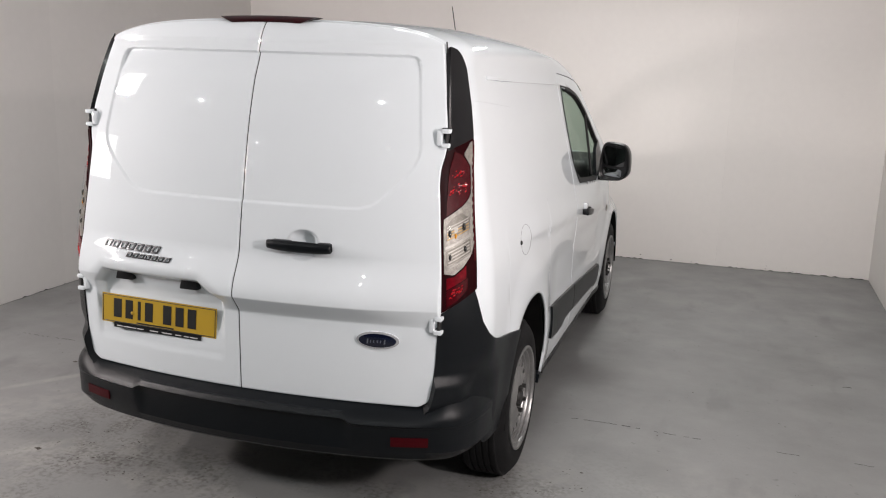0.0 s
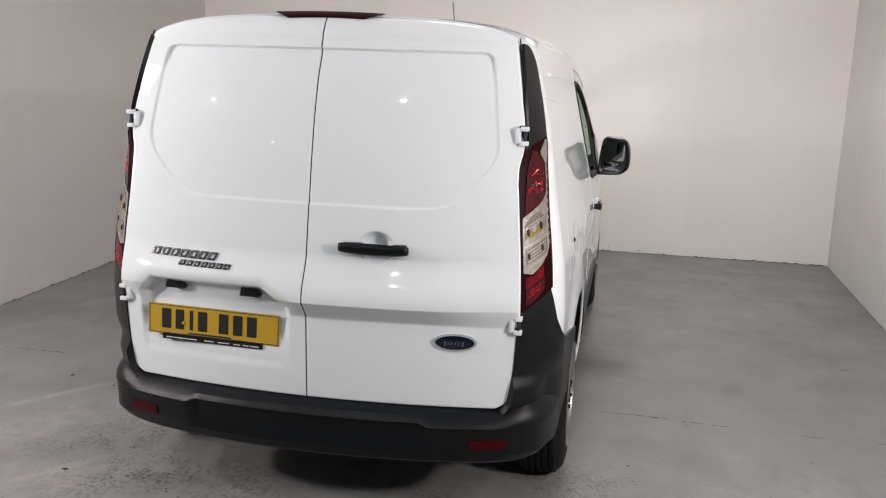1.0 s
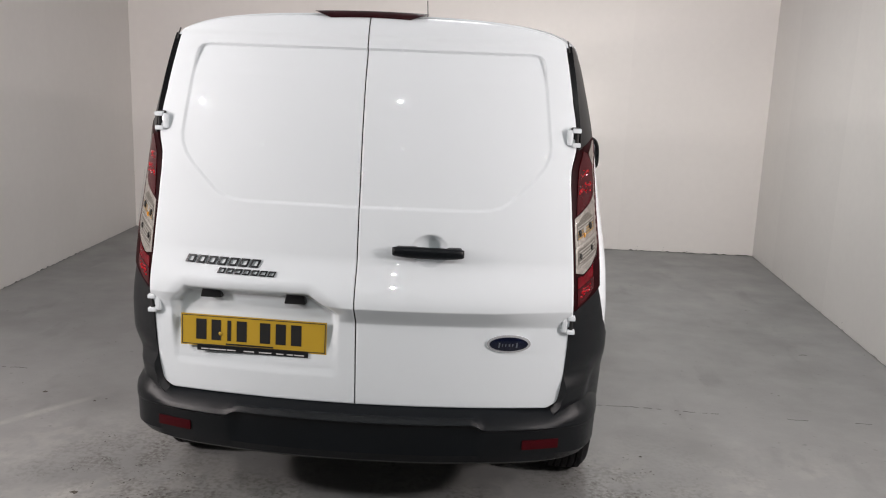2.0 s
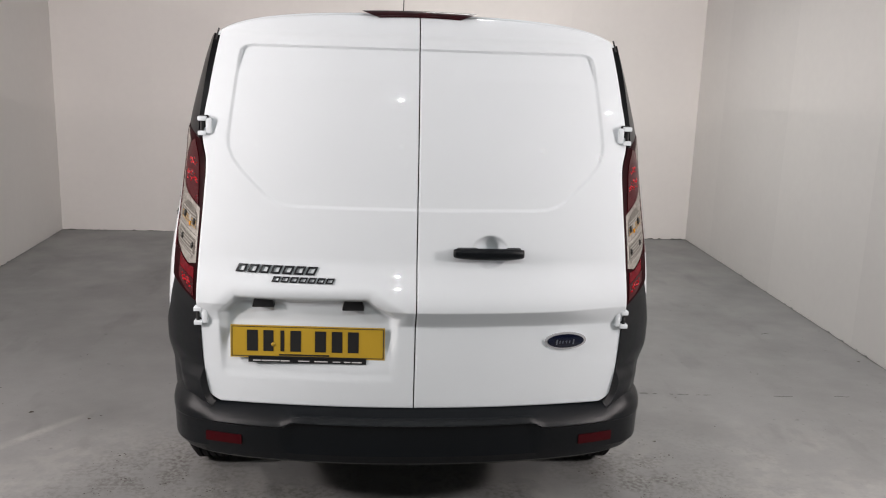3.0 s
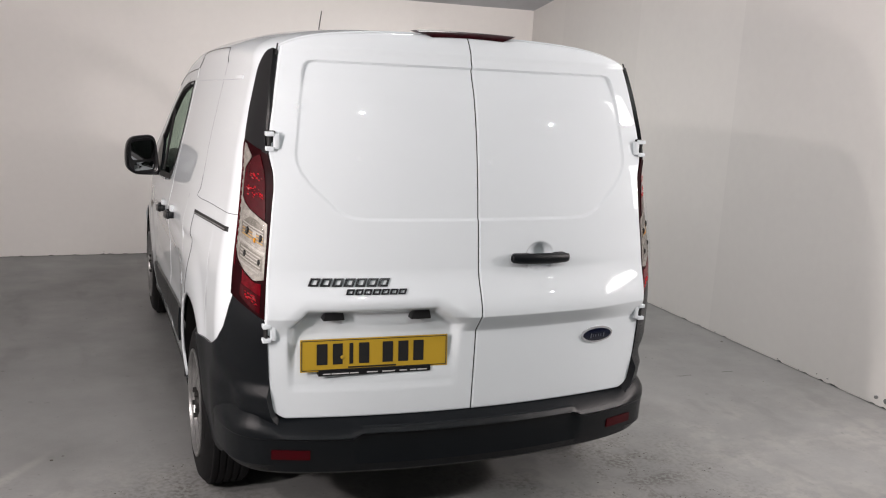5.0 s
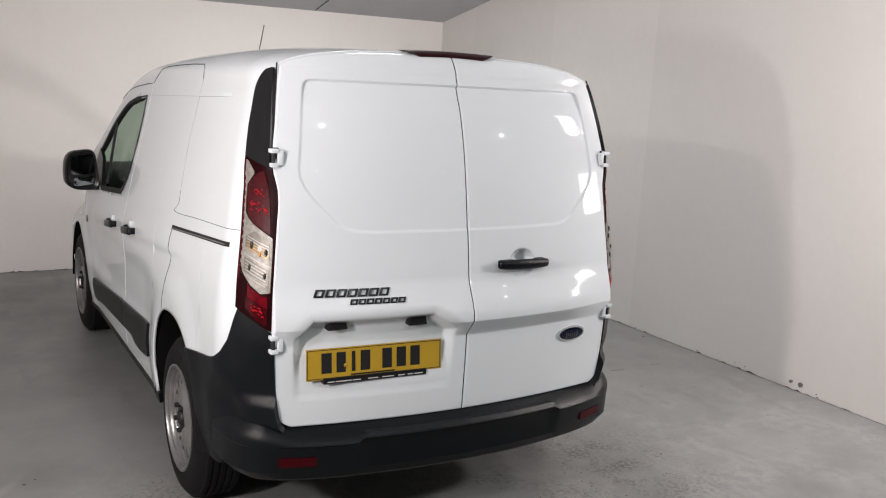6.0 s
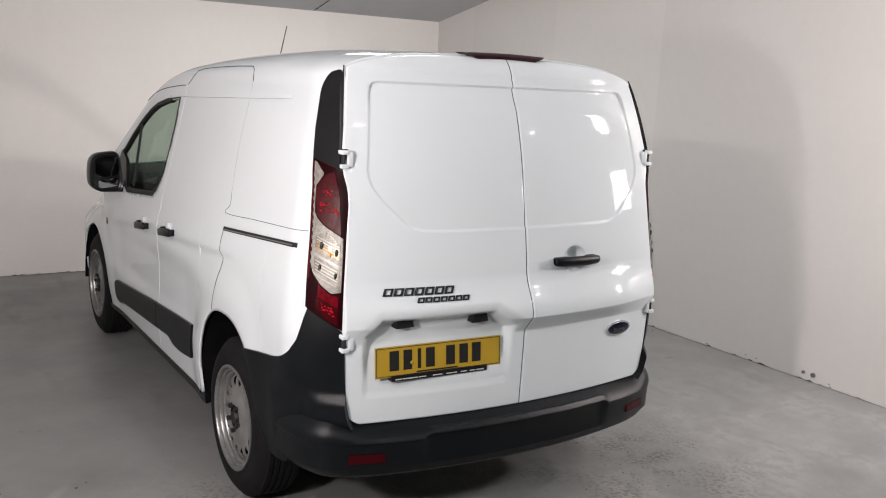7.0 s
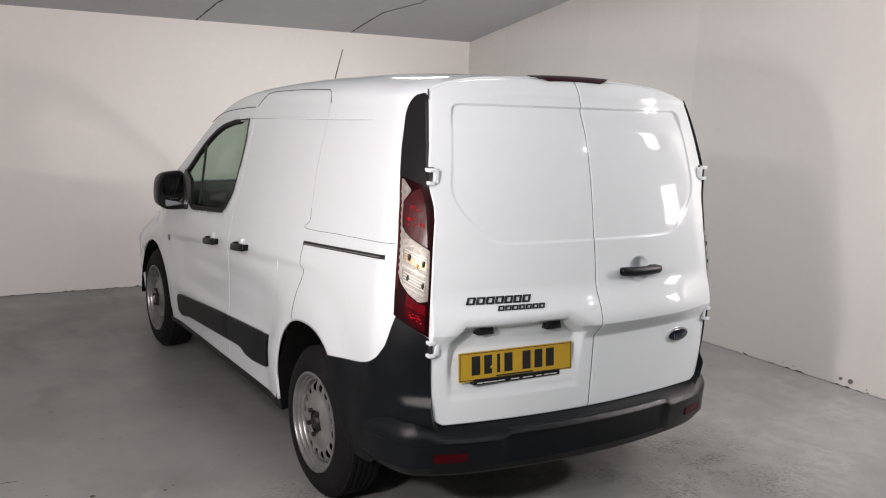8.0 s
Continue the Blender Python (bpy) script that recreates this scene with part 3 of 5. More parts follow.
def door_relief(x, z):
    """How far the skin of the rear doors lies in (+) or out (-) from its plain sweep."""
    d = 0.0
    if 1.15 < z < 1.75:
        d += (0.005 + 0.008 * smooth(1.62, 1.70, z)) * smooth(0.004, -0.006, panel_d(x, z))
    under = min(max((0.872 - z) / 0.064, 0.0), 1.0)
    ridge = smooth(1.040, 0.884, z) * (1 - under) ** 1.15
    fade = 1.0 if x > 0 else 1 - smooth(0.05, -0.03, plate_d(x, z))
    d -= 0.046 * ridge * (0.25 + 0.75 * fade) * (1 - 0.5 * smooth(0.45, 0.72, abs(x)))
    d -= 0.004 * smooth(0.80, 0.86, z) * smooth(1.2, 0.95, z)
    if x < 0 and 0.58 < z < 0.93:
        d += (0.036 * smooth(0.64, 0.86, z) + 0.004) * smooth(0.012, -0.022, plate_d(x, z)) * smooth(0.60, 0.64, z)
    r = math.hypot((x - 0.245) / 0.060, (z - 1.068) / 0.054)
    if x > 0 and r < 1:
        d += 0.036 * (1 - r ** 2.6)
    d -= 0.006 * smooth(1.748, 1.772, z)
    return d


def door_top(x):
    f = min(abs(x) / 0.70, 1.0) ** 1.45
    return 1.70 + 0.132 * (1 - f * f) ** 0.345


def rear_door(s):
    gap, low = 0.0017, 0.512
    us = sorted(set([0.0, 0.0015, 0.003, 0.005, 0.9945, 0.997, 0.9985] + list(1 - (1 - np.linspace(0, 1, 140)) ** 1.15)))
    vs = list(np.linspace(0, 1, 370))

    def skin(u, v, off=0.0):
        zz = low + (1.79 - low) * v
        xo = door_x(zz) - 0.003
        rc = 0.055
        if zz < low + rc:
            xo -= rc * 0.6 * (1 - math.sqrt(max(0, 1 - ((low + rc - zz) / rc) ** 2)))
        x = s * (gap + (xo - gap) * u)
        z = zz + (door_top(x) - 1.79) * smooth(0.75, 1.0, v)
        y = rear(x, z) + door_relief(x, z)
        e = min((xo - abs(x)), (v * (1.79 - low)), abs(x) - gap, (1 - v) * (1.79 - low))
        y += 0.005 * (1 - min(e / 0.005, 1)) ** 2 + off
        return Vector((x, y, z))
    return patch(lambda u, v, off: skin(u, v, off), us, vs, 0.0, 0.05)


door_l = part("rear_door", rear_door(-1), PAINT, van, "white rear door with a pressed blank panel", sharp=60)
door_r = part("rear_door", rear_door(1), PAINT, van, "white rear door with a black pull handle", sharp=60)

# shut lines between the doors and the body, above the dark trim
for s in (-1, 1):
    line_pts = [Vector((s * (door_x(z) + 0.001), rear(door_x(z), z) + 0.001, z)) for z in np.linspace(1.735, 1.772, 6)]
    part("door_gap", tube(bmesh.new(), line_pts, 0.0028, 6), SEAL, van)

# dark inner frame behind the door gaps
inner = grid(lambda u, v: Vector((u * (door_x(0.46 + 1.37 * v) + 0.006), rear(u * 0.7, 0.46 + 1.37 * v) + 0.062, 0.46 + (1.37 - 0.05 * abs(u) ** 3) * v)), list(np.linspace(-1, 1, 21)), list(np.linspace(0, 1, 30)))
part("door_aperture", inner, SEAL, van, "black rubber sealed door opening")


def on_door(x, z, lift=0.0):
    return Vector((x, rear(x, z) + door_relief(x, z) - lift, z))


# black rubber seal in the gap between the doors
part("door_seal", tube(bmesh.new(), [Vector((0, rear(0.0, z) + max(door_relief(0.004, z), door_relief(-0.004, z)) + 0.0065, z)) for z in np.linspace(0.515, 1.825, 160)], 0.0025, 6), SEAL, van, "black rubber seal between the rear doors")

# hinges: a knuckle on the pillar and a leaf on the door
for s in (-1, 1):
    for hx, hz in ((0.722, 1.455), (0.738, 0.822)):
        y0 = rear(hx, hz)
        pad = part("hinge", add_box(bmesh.new(), (s * (hx - 0.010) - 0.014, y0 - 0.004, hz - 0.034), (s * (hx - 0.010) + 0.014, y0 + 0.03, hz + 0.034), 0.004), SEAL, van, "white painted external hinge on a black pad")
        for dz in (-0.024, 0.024):
            part("knuckle", add_box(bmesh.new(), (s * (hx - 0.004) - 0.014, y0 - 0.023, hz + dz - 0.0075), (s * (hx - 0.004) + 0.014, y0 + 0.02, hz + dz + 0.0075), 0.003), PAINT, pad)
        part("hinge_leaf", add_box(bmesh.new(), (s * (hx - 0.026) - 0.010, y0 - 0.021, hz - 0.026), (s * (hx - 0.026) + 0.010, y0 + 0.004, hz + 0.026), 0.005), PAINT, pad)
        part("hinge_pin", tube(bmesh.new(), [(s * (hx - 0.003), y0 - 0.010, hz - 0.030), (s * (hx - 0.003), y0 - 0.010, hz + 0.030)], 0.006, 10), SEAL, pad)

# pull handle on the second door
hb = bmesh.new()


def handle_at(u, a):
    x = 0.120 + 0.240 * u
    f = math.sin(math.pi * min(max(u, 0.0), 1.0)) ** 0.35
    r_z, r_y = 0.0205 * (0.55 + 0.45 * f), 0.013 * (0.5 + 0.5 * f)
    zc = 1.067 + 0.004 * (0.5 - u)
    y = rear(x, zc) - 0.022 - 0.012 * f
    return Vector((x, y - r_y * math.sin(a), zc + r_z * math.cos(a)))


hs = list(np.linspace(0, 2 * math.pi, 15)[:-1])
hu = [0, 0.008, 0.025, 0.05, 0.12, 0.25, 0.4, 0.6, 0.75, 0.88, 0.95, 0.975, 0.992, 1]
grid(lambda a, u: handle_at(u, a), hs, hu, bm=hb, closed=True)
add_box(hb, (0.130, rear(0.15, 1.07) - 0.026, 1.052), (0.205, rear(0.15, 1.07) + 0.01, 1.083), 0.008)
add_box(hb, (0.300, rear(0.33, 1.07) - 0.024, 1.050), (0.352, rear(0.33, 1.07) + 0.01, 1.082), 0.008)
part("door_handle", hb, PLASTIC, door_r, "black plastic pull handle")

# oval badge
bx, bz = 0.525, 0.753


def oval(rx, rz, lift, bulge, n=36):
    bm = bmesh.new()
    def f(a, r):
        x, z = bx + rx * r * math.cos(a), bz + rz * r * math.sin(a)
        return on_door(x, z, lift + bulge * (1 - r * r))
    grid(f, list(np.linspace(0, 2 * math.pi, n, endpoint=False)), [1.0, 0.85, 0.6, 0.3, 0.02], bm=bm, closed=True)
    grid(lambda a, t: on_door(bx + rx * math.cos(a), bz + rz * math.sin(a), lift * t), list(np.linspace(0, 2 * math.pi, n, endpoint=False)), [0.0, 1.0], bm=bm, closed=True)
    return bm


badge = part("badge", oval(0.075, 0.0315, 0.006, 0.001), CHROME, van, "oval chrome-rimmed badge")
part("badge_field", oval(0.066, 0.0245, 0.0085, 0.003), BADGE_BLUE, badge, "dark blue badge field")
sc = bmesh.new()
for k, (sx0, w, h) in enumerate(((-0.036, 0.007, 0.018), (-0.024, 0.005, 0.010), (-0.013, 0.005, 0.010), (0.0, 0.005, 0.010), (0.011, 0.005, 0.010), (0.024, 0.007, 0.017))):
    p = [on_door(bx + sx0 + dx, bz - 0.002 + dz, 0.0125) for dx, dz in ((0, -h / 2), (w * 0.75, -h / 2), (w, h / 2), (w * 0.25, h / 2))]
    sc.faces.new([sc.verts.new(q) for q in p])
part("badge_script", sc, SCRIPT, badge, "pale strokes across the badge")


def badge_frames(x0, x1, z0, z1, n, stroke, label):
    """n slanting raised frames in a row, plain shapes in the lettering's place and size."""
    step = (x1 - x0) / n
    for k in range(n):
        bm = bmesh.new()
        xa, xb = x0 + step * (k + 0.06), x0 + step * (k + 0.88)
        lean = 0.45

        def ring(inset):
            za, zb = z0 + inset, z1 - inset
            pa, pb = xa + 1.3 * inset, xb - 1.3 * inset
            return [(pa + lean * (za - z0), za), (pb + lean * (za - z0), za), (pb + lean * (zb - z0), zb), (pa + lean * (zb - z0), zb)]
        outer_line, inner_line = ring(0.0), ring(stroke)
        rows = [[bm.verts.new(on_door(x, z, lift)) for x, z in line_] for line_, lift in ((outer_line, -0.002), (outer_line, 0.0045), (inner_line, 0.0055), (inner_line, -0.002))]
        for p, q in zip(rows, rows[1:]):
            for i in range(4):
                bm.faces.new((p[i], p[(i + 1) % 4], q[(i + 1) % 4], q[i]))
        part("badge_bar", bm, BADGE_DARK, door_l, label, sharp=15)


badge_frames(-0.606, -0.334, 0.984, 1.010, 7, 0.0052, "smoked chrome raised bar")
badge_frames(-0.483, -0.275, 0.959, 0.976, 7, 0.0038, "small smoked chrome raised bar")

# number plate, its print as plain bars
PX0, PX1, PZ0, PZ1 = -0.624, -0.102, 0.686, 0.797


def plate_at(x, z, off=0.0):
    f = (x - PX0) / (PX1 - PX0)
    y = -0.005 + (-0.036 + 0.005) * f - 0.010 * (PZ1 - z) / (PZ1 - PZ0) + 0.004
    return Vector((x, y - off, z))


pl = bmesh.new()
pxs, pzs = list(np.linspace(PX0, PX1, 9)), list(np.linspace(PZ0, PZ1, 4))
patch(lambda x, z, off: plate_at(x, z, off), pxs, pzs, 0.004, 0.0, bm=pl)
plate = part("number_plate", pl, YELLOW, van, "yellow rear number plate")
back = bmesh.new()
patch(lambda x, z, off: plate_at(x, z, off), [x * 0.86 - 0.05 for x in pxs], [PZ0 + 0.012, PZ1 - 0.045], 0.001, -0.045, bm=back)
part("plate_backing", back, PLASTIC_SMOOTH, plate, "black backing of the plate")
rim = bmesh.new()
for a, b in (((PX0 + 0.005, PZ0 + 0.005), (PX1 - 0.005, PZ0 + 0.005)), ((PX1 - 0.005, PZ0 + 0.005), (PX1 - 0.005, PZ1 - 0.005)), ((PX1 - 0.005, PZ1 - 0.005), (PX0 + 0.005, PZ1 - 0.005)), ((PX0 + 0.005, PZ1 - 0.005), (PX0 + 0.005, PZ0 + 0.005))):
    tube(rim, [plate_at(*a, 0.0042), plate_at(*b, 0.0042)], 0.0014, 4)
part("plate_border", rim, INK, plate)


def print_bar(x0, x1, z0, z1, mat, off=0.0052, name="print_bar"):
    bm = bmesh.new()
    patch(lambda x, z, o: plate_at(x, z, o), [x0, (x0 + x1) / 2, x1], [z0, z1], off, 0.003, bm=bm)
    return part(name, bm, mat, plate)


for cx, w in ((-0.550, 0.037), (-0.496, 0.034), (-0.449, 0.013), (-0.404, 0.036), (-0.320, 0.037), (-0.264, 0.036), (-0.209, 0.037)):
    print_bar(cx - w / 2, cx + w / 2, 0.709, 0.781, INK)
print_bar(-0.46, -0.29, 0.6945, 0.6995, INK)
bolt = bmesh.new()
bmesh.ops.create_uvsphere(bolt, u_segments=12, v_segments=8, radius=0.007, matrix=Matrix.Translation(plate_at(-0.480, 0.733, 0.006)) @ Matrix.Diagonal((1, 0.5, 1, 1)))
part("screw_cap", bolt, YELLOW, plate, "yellow screw cap")
strip = bmesh.new()
patch(lambda x, z, o: plate_at(x, z, o), list(np.linspace(-0.563, -0.165, 8)), [0.671, 0.690], 0.0085, -0.02, bm=strip)
holder = part("plate_holder", strip, PLASTIC_SMOOTH, van, "black dealer strip below the plate")
for x0, w in ((-0.548, 0.026), (-0.518, 0.060), (-0.454, 0.030), (-0.395, 0.038), (-0.340, 0.045), (-0.278, 0.026), (-0.240, 0.022), (-0.213, 0.034)):
    bm = bmesh.new()
    patch(lambda x, z, o: plate_at(x, z, o), [x0, x0 + w], [0.6760, 0.6795], 0.0097, 0.007, bm=bm)
    part("print_bar", bm, PALE_PRINT, holder)

# number plate lamps
for lx in (-0.512, -0.210):
    y0 = rear(lx, 0.88)
    bm = box((lx - 0.034, y0 - 0.006, 0.862), (lx + 0.034, y0 + 0.05, 0.898), 0.005)
    for v in bm.verts:
        v.co.x += (v.co.z - 0.88) * -0.25 * (1 if v.co.x > lx else -1)
    part("plate_lamp", bm, PLASTIC_SMOOTH, door_l, "black number plate lamp")

# high brake lamp in the roof's edge
bl = bmesh.new()


def brake_at(u, v, off=0.0):
    x = 0.195 * u * (1 - 0.30 * v)
    z = 1.849 - 0.022 * v - 0.004 * u * u
    return Vector((x, rear(x, z) - 0.012 - 0.006 * math.sin(math.pi * v) - off + 0.008 * v, z))


patch(lambda u, v, o: brake_at(u, v, o), list(np.linspace(-1, 1, 21)), list(np.linspace(0, 1, 6)), 0.006, -0.05, bm=bl)
part("brake_lamp", bl, BRAKE_RED, van, "dark red high brake lamp")

# ---- tail lamps and the dark trim above them ----
for s in (-1, 1):
    def outer(z):
        return float(np.interp(z, [0.86, 0.97, 1.10, 1.30, 1.45], [0.02, 0.106, 0.112, 0.117, 0.112]))

    def lamp_surface(u, v, off):
        # v upwards, u outwards from the door's edge
        zi = 0.858 + (1.418 - 0.858) * v
        zo = 0.938 + (1.450 - 0.938) * v
        z = zi + (zo - zi) * u
        Y = 0.001 + (outer(max(z, 0.97)) - 0.001) * u
        return side(Y, z, off * (0.35 + 0.65 * min(1.0, 6 * max(u, 0.0))) if off > 0 else off, s)
    us, vs = list(np.linspace(0, 1, 12)), list(np.linspace(0, 1, 40))
    lamp = part("tail_lamp", patch(lamp_surface, us, vs, 0.010, -0.02), RED_DEEP, van, "tall red and clear tail lamp")
    def zone(u0, u1, low, top, lift, mat, name, label="", nu=14, nv=12, sink=0.004):
        """A lens between two lines low(u) and top(u) of the lamp."""
        return part(name, patch(lambda u, v, o: lamp_surface(u, low(u) + (top(u) - low(u)) * v, o), list(np.linspace(u0, u1, nu)), list(np.linspace(0, 1, nv)), lift, sink), mat, lamp, label)

    def line(us, vs):
        return lambda u: float(np.interp(u, us, vs))

    def dots(seed, u0, u1, v0, v1, n):
        """Small raised facets in a brighter red that paints sparkle into a red lens."""
        pick, bm = random.Random(seed), bmesh.new()
        for _ in range(n):
            u, v, r = pick.uniform(u0, u1), pick.gauss((v0 + v1) / 2, (v1 - v0) / 4), pick.uniform(0.012, 0.036)
            corners = [bm.verts.new(lamp_surface(u + r * a, v + 0.2 * r * c, 0.0125)) for a, c in ((-1, -0.6), (0.8, -1), (1, 0.7), (-0.7, 1))]
            tip = bm.verts.new(lamp_surface(u + 0.2 * r, v, 0.0155))
            for k in range(4):
                bm.faces.new((corners[k], corners[(k + 1) % 4], tip))
        part("reflex_glints", bm, RED_DOTS, lamp, "red reflex cells with glints put into their colour", sharp=10)
    red_top = line([0, 0.42, 0.65, 0.81, 0.845], [0.996, 0.943, 0.883, 0.83, 0.73])
    red_low = line([0, 0.17, 0.61, 0.79, 0.845], [0.575, 0.58, 0.607, 0.635, 0.71])
    zone(0.175, 0.845, red_low, red_top, 0.0125, RED_LENS, "red_lens", "deep red upper lens")
    zone(0.905, 0.985, lambda u: 0.20, lambda u: 0.985, 0.0120, RED_LENS, "reflex_strip", "narrow red outer strip", nu=3, nv=24)
    zone(0.175, 0.66, lambda u: 0.128, line([0.13, 0.34, 0.59, 0.66], [0.205, 0.186, 0.200, 0.212]), 0.0125, RED_BAND, "red_lens", "brighter red band of the lower lens", nv=5)
    zone(0.175, 0.70, line([0.10, 0.4, 0.70], [0.02, 0.02, 0.05]), lambda u: 0.124, 0.0122, RED_LENS, "red_lens", "deep red lower lens", nv=6)
    dots(3, 0.26, 0.60, 0.79, 0.84, 14)
    dots(4, 0.22, 0.72, 0.68, 0.75, 26)
    dots(6, 0.26, 0.60, 0.055, 0.10, 20)
    # clear window: a silver bowl with bars and bulbs behind its glass, drawn out upwards in a pale band
    win_low = line([0.13, 0.34, 0.59, 0.82, 0.88], [0.234, 0.196, 0.213, 0.254, 0.30])
    win_top = line([0.13, 0.17, 0.61, 0.79, 0.88], [0.565, 0.570, 0.597, 0.622, 0.66])
    zone(0.13, 0.89, win_low, win_top, 0.0118, LAMP_SILVER, "reflector_bowl", "ribbed silver reflector", nv=20)
    pale_in = line([0.64, 0.72, 0.83, 0.883, 0.935, 0.985], [0.86, 0.865, 0.845, 0.69, 0.52, 0.80])
    part("clear_band", patch(lambda u, v, o: lamp_surface(pale_in(v) + (0.895 - pale_in(v)) * u, v, o), [0, 0.5, 1], list(np.linspace(0.64, 0.985, 24)), 0.0118, 0.004), LAMP_SILVER, lamp, "pale clear band of the lamp")
    for k in range(12):
        v0 = 0.31 + 0.052 * k
        part("reflex_dash", patch(lambda u, w, o: lamp_surface(0.893 + 0.018 * u, v0 + 0.022 * w, o), [0, 1], [0, 1], 0.0126, 0.009), LAMP_SILVER, lamp)
    zone(0.18, 0.80, lambda u: 0.425, line([0.18, 0.35, 0.55, 0.80], [0.52, 0.555, 0.56, 0.50]), 0.0126, LAMP_DARK, "upper_bowl", "shaded upper lamp bowl", nv=5, sink=0.008)
    zone(0.18, 0.80, lambda u: 0.275, lambda u: 0.365, 0.0126, LAMP_DARK, "lower_bowl", "shaded lower lamp bowl", nv=4, sink=0.008)
    zone(0.14, 0.82, lambda u: 0.378, lambda u: 0.393, 0.0140, LAMP_BRIGHT, "lens_bar", "bright bar across the lamp", nv=3, sink=0.008)
    zone(0.24, 0.76, lambda u: 0.252, lambda u: 0.263, 0.0140, LAMP_BRIGHT, "lens_bar", "bright bar across the lamp", nv=3, sink=0.008)
    for k in range(5):
        zone(0.20, 0.76, lambda u: 0.428 + 0.018 * k, lambda u: 0.428 + 0.018 * k + 0.008, 0.0134, AMBER_RIB if k < 3 else LAMP_BRIGHT, "bowl_rib", "amber tinted rib" if k < 3 else "", nu=6, nv=2, sink=0.010)
    for k in range(4):
        zone(0.22, 0.76, lambda u: 0.285 + 0.020 * k, lambda u: 0.285 + 0.020 * k + 0.008, 0.0134, LAMP_BRIGHT, "bowl_rib", nu=6, nv=2, sink=0.010)
    zone(0.37, 0.46, lambda u: 0.45, lambda u: 0.485, 0.0135, LAMP_BRIGHT, "bulb_shield", "bright bulb shield", nu=4, nv=4, sink=0.008)
    for uu, vv, mat, nm, rr in ((0.40, 0.432, AMBER, "amber_bulb", 0.009), (0.26, 0.462, BULB_DARK, "bulb_socket", 0.013), (0.62, 0.462, BULB_DARK, "bulb_socket", 0.014), (0.26, 0.318, BULB_DARK, "bulb_socket", 0.011), (0.64, 0.318, BULB_DARK, "bulb_socket", 0.0115)):
        bm = bmesh.new()
        bmesh.ops.create_uvsphere(bm, u_segments=14, v_segments=8, radius=rr, matrix=Matrix.Translation(lamp_surface(uu, vv, 0.0130)) @ Matrix.Diagonal((0.5, 0.5, 1, 1)))
        part(nm, bm, mat, lamp)
    part("lens_cover", patch(lambda u, v, o: lamp_surface(u, win_low(u) + (win_top(u) - win_low(u)) * v, o), list(np.linspace(0.12, 0.89, 10)), list(np.linspace(0, 1, 16)), 0.0215, 0.0195), CLEAR_LENS, lamp, "clear lens cover")

    def trim_surface(u, v, off):
        zi, zo = 1.414 + (1.754 - 1.414) * v, 1.446 + (1.754 - 1.446) * v
        z = zi + (zo - zi) * u
        w = float(np.interp(v, [0, 0.35, 0.7, 1.0], [0.114, 0.118, 0.106, 0.092]))
        w *= math.sqrt(max(0.0, 1 - max(0.0, (v - 0.72) / 0.28) ** 2)) * 0.90 + 0.10
        return side(0.001 + w * u, z, off, s)
    part("pillar_trim", patch(trim_surface, list(np.linspace(0, 1, 14)), list(np.linspace(0, 1, 40)), 0.0085, -0.01), GLOSS_BLACK, van, "dark gloss trim above the tail lamp")

# ---- rear bumper ----
plan = curve_through([(0, -0.118, 0), (0.22, -0.110, 0), (0.45, -0.082, 0), (0.62, -0.046, 0), (0.738, 0.0, 0), (0.810, 0.055, 0), (0.848, 0.13, 0), (0.866, 0.22, 0), (0.872, 0.33, 0), (0.868, 0.44, 0)], 110)
profile = [(-0.085, 0.517), (-0.055, 0.507), (-0.030, 0.492), (-0.012, 0.474), (-0.003, 0.463), (0.0, 0.457), (-0.007, 0.448), (-0.014, 0.40), (-0.018, 0.355), (-0.030, 0.325), (-0.055, 0.308), (-0.12, 0.304)]
pts = [Vector((-p.x, p.y, 0)) for p in plan[:0:-1]] + plan


def bumper_at(i, k, lift=0.0):
    p = pts[i]
    d = (pts[min(i + 1, len(pts) - 1)] - pts[max(i - 1, 0)]).normalized()
    n = Vector((d.y, -d.x, 0))
    off, z = profile[k]
    mid = 1 - smooth(0.415, 0.455, abs(p.x))
    if 3 <= k <= 7:
        z += 0.018 * mid
        off -= 0.012 * mid * (1 if k >= 6 else 0)
    t = smooth(0.66, 0.80, abs(p.x))
    if k < 6:
        wall = ((-0.060, 0.535), (-0.035, 0.528), (-0.016, 0.510), (-0.004, 0.488), (0.0, 0.470), (0.0, 0.452))[k]
        off, z = off + (wall[0] - off) * t, z + (wall[1] - z) * t
    elif k < 9:
        off *= 1 - 0.7 * t
    return p + n * (off + lift) + Vector((0, 0, z))


bp = bmesh.new()
grid(lambda i, k: bumper_at(i, k), list(range(len(pts))), list(range(len(profile))), bm=bp)
bumper = part("rear_bumper", bp, PLASTIC, van, "grained black plastic rear bumper", sharp=24)
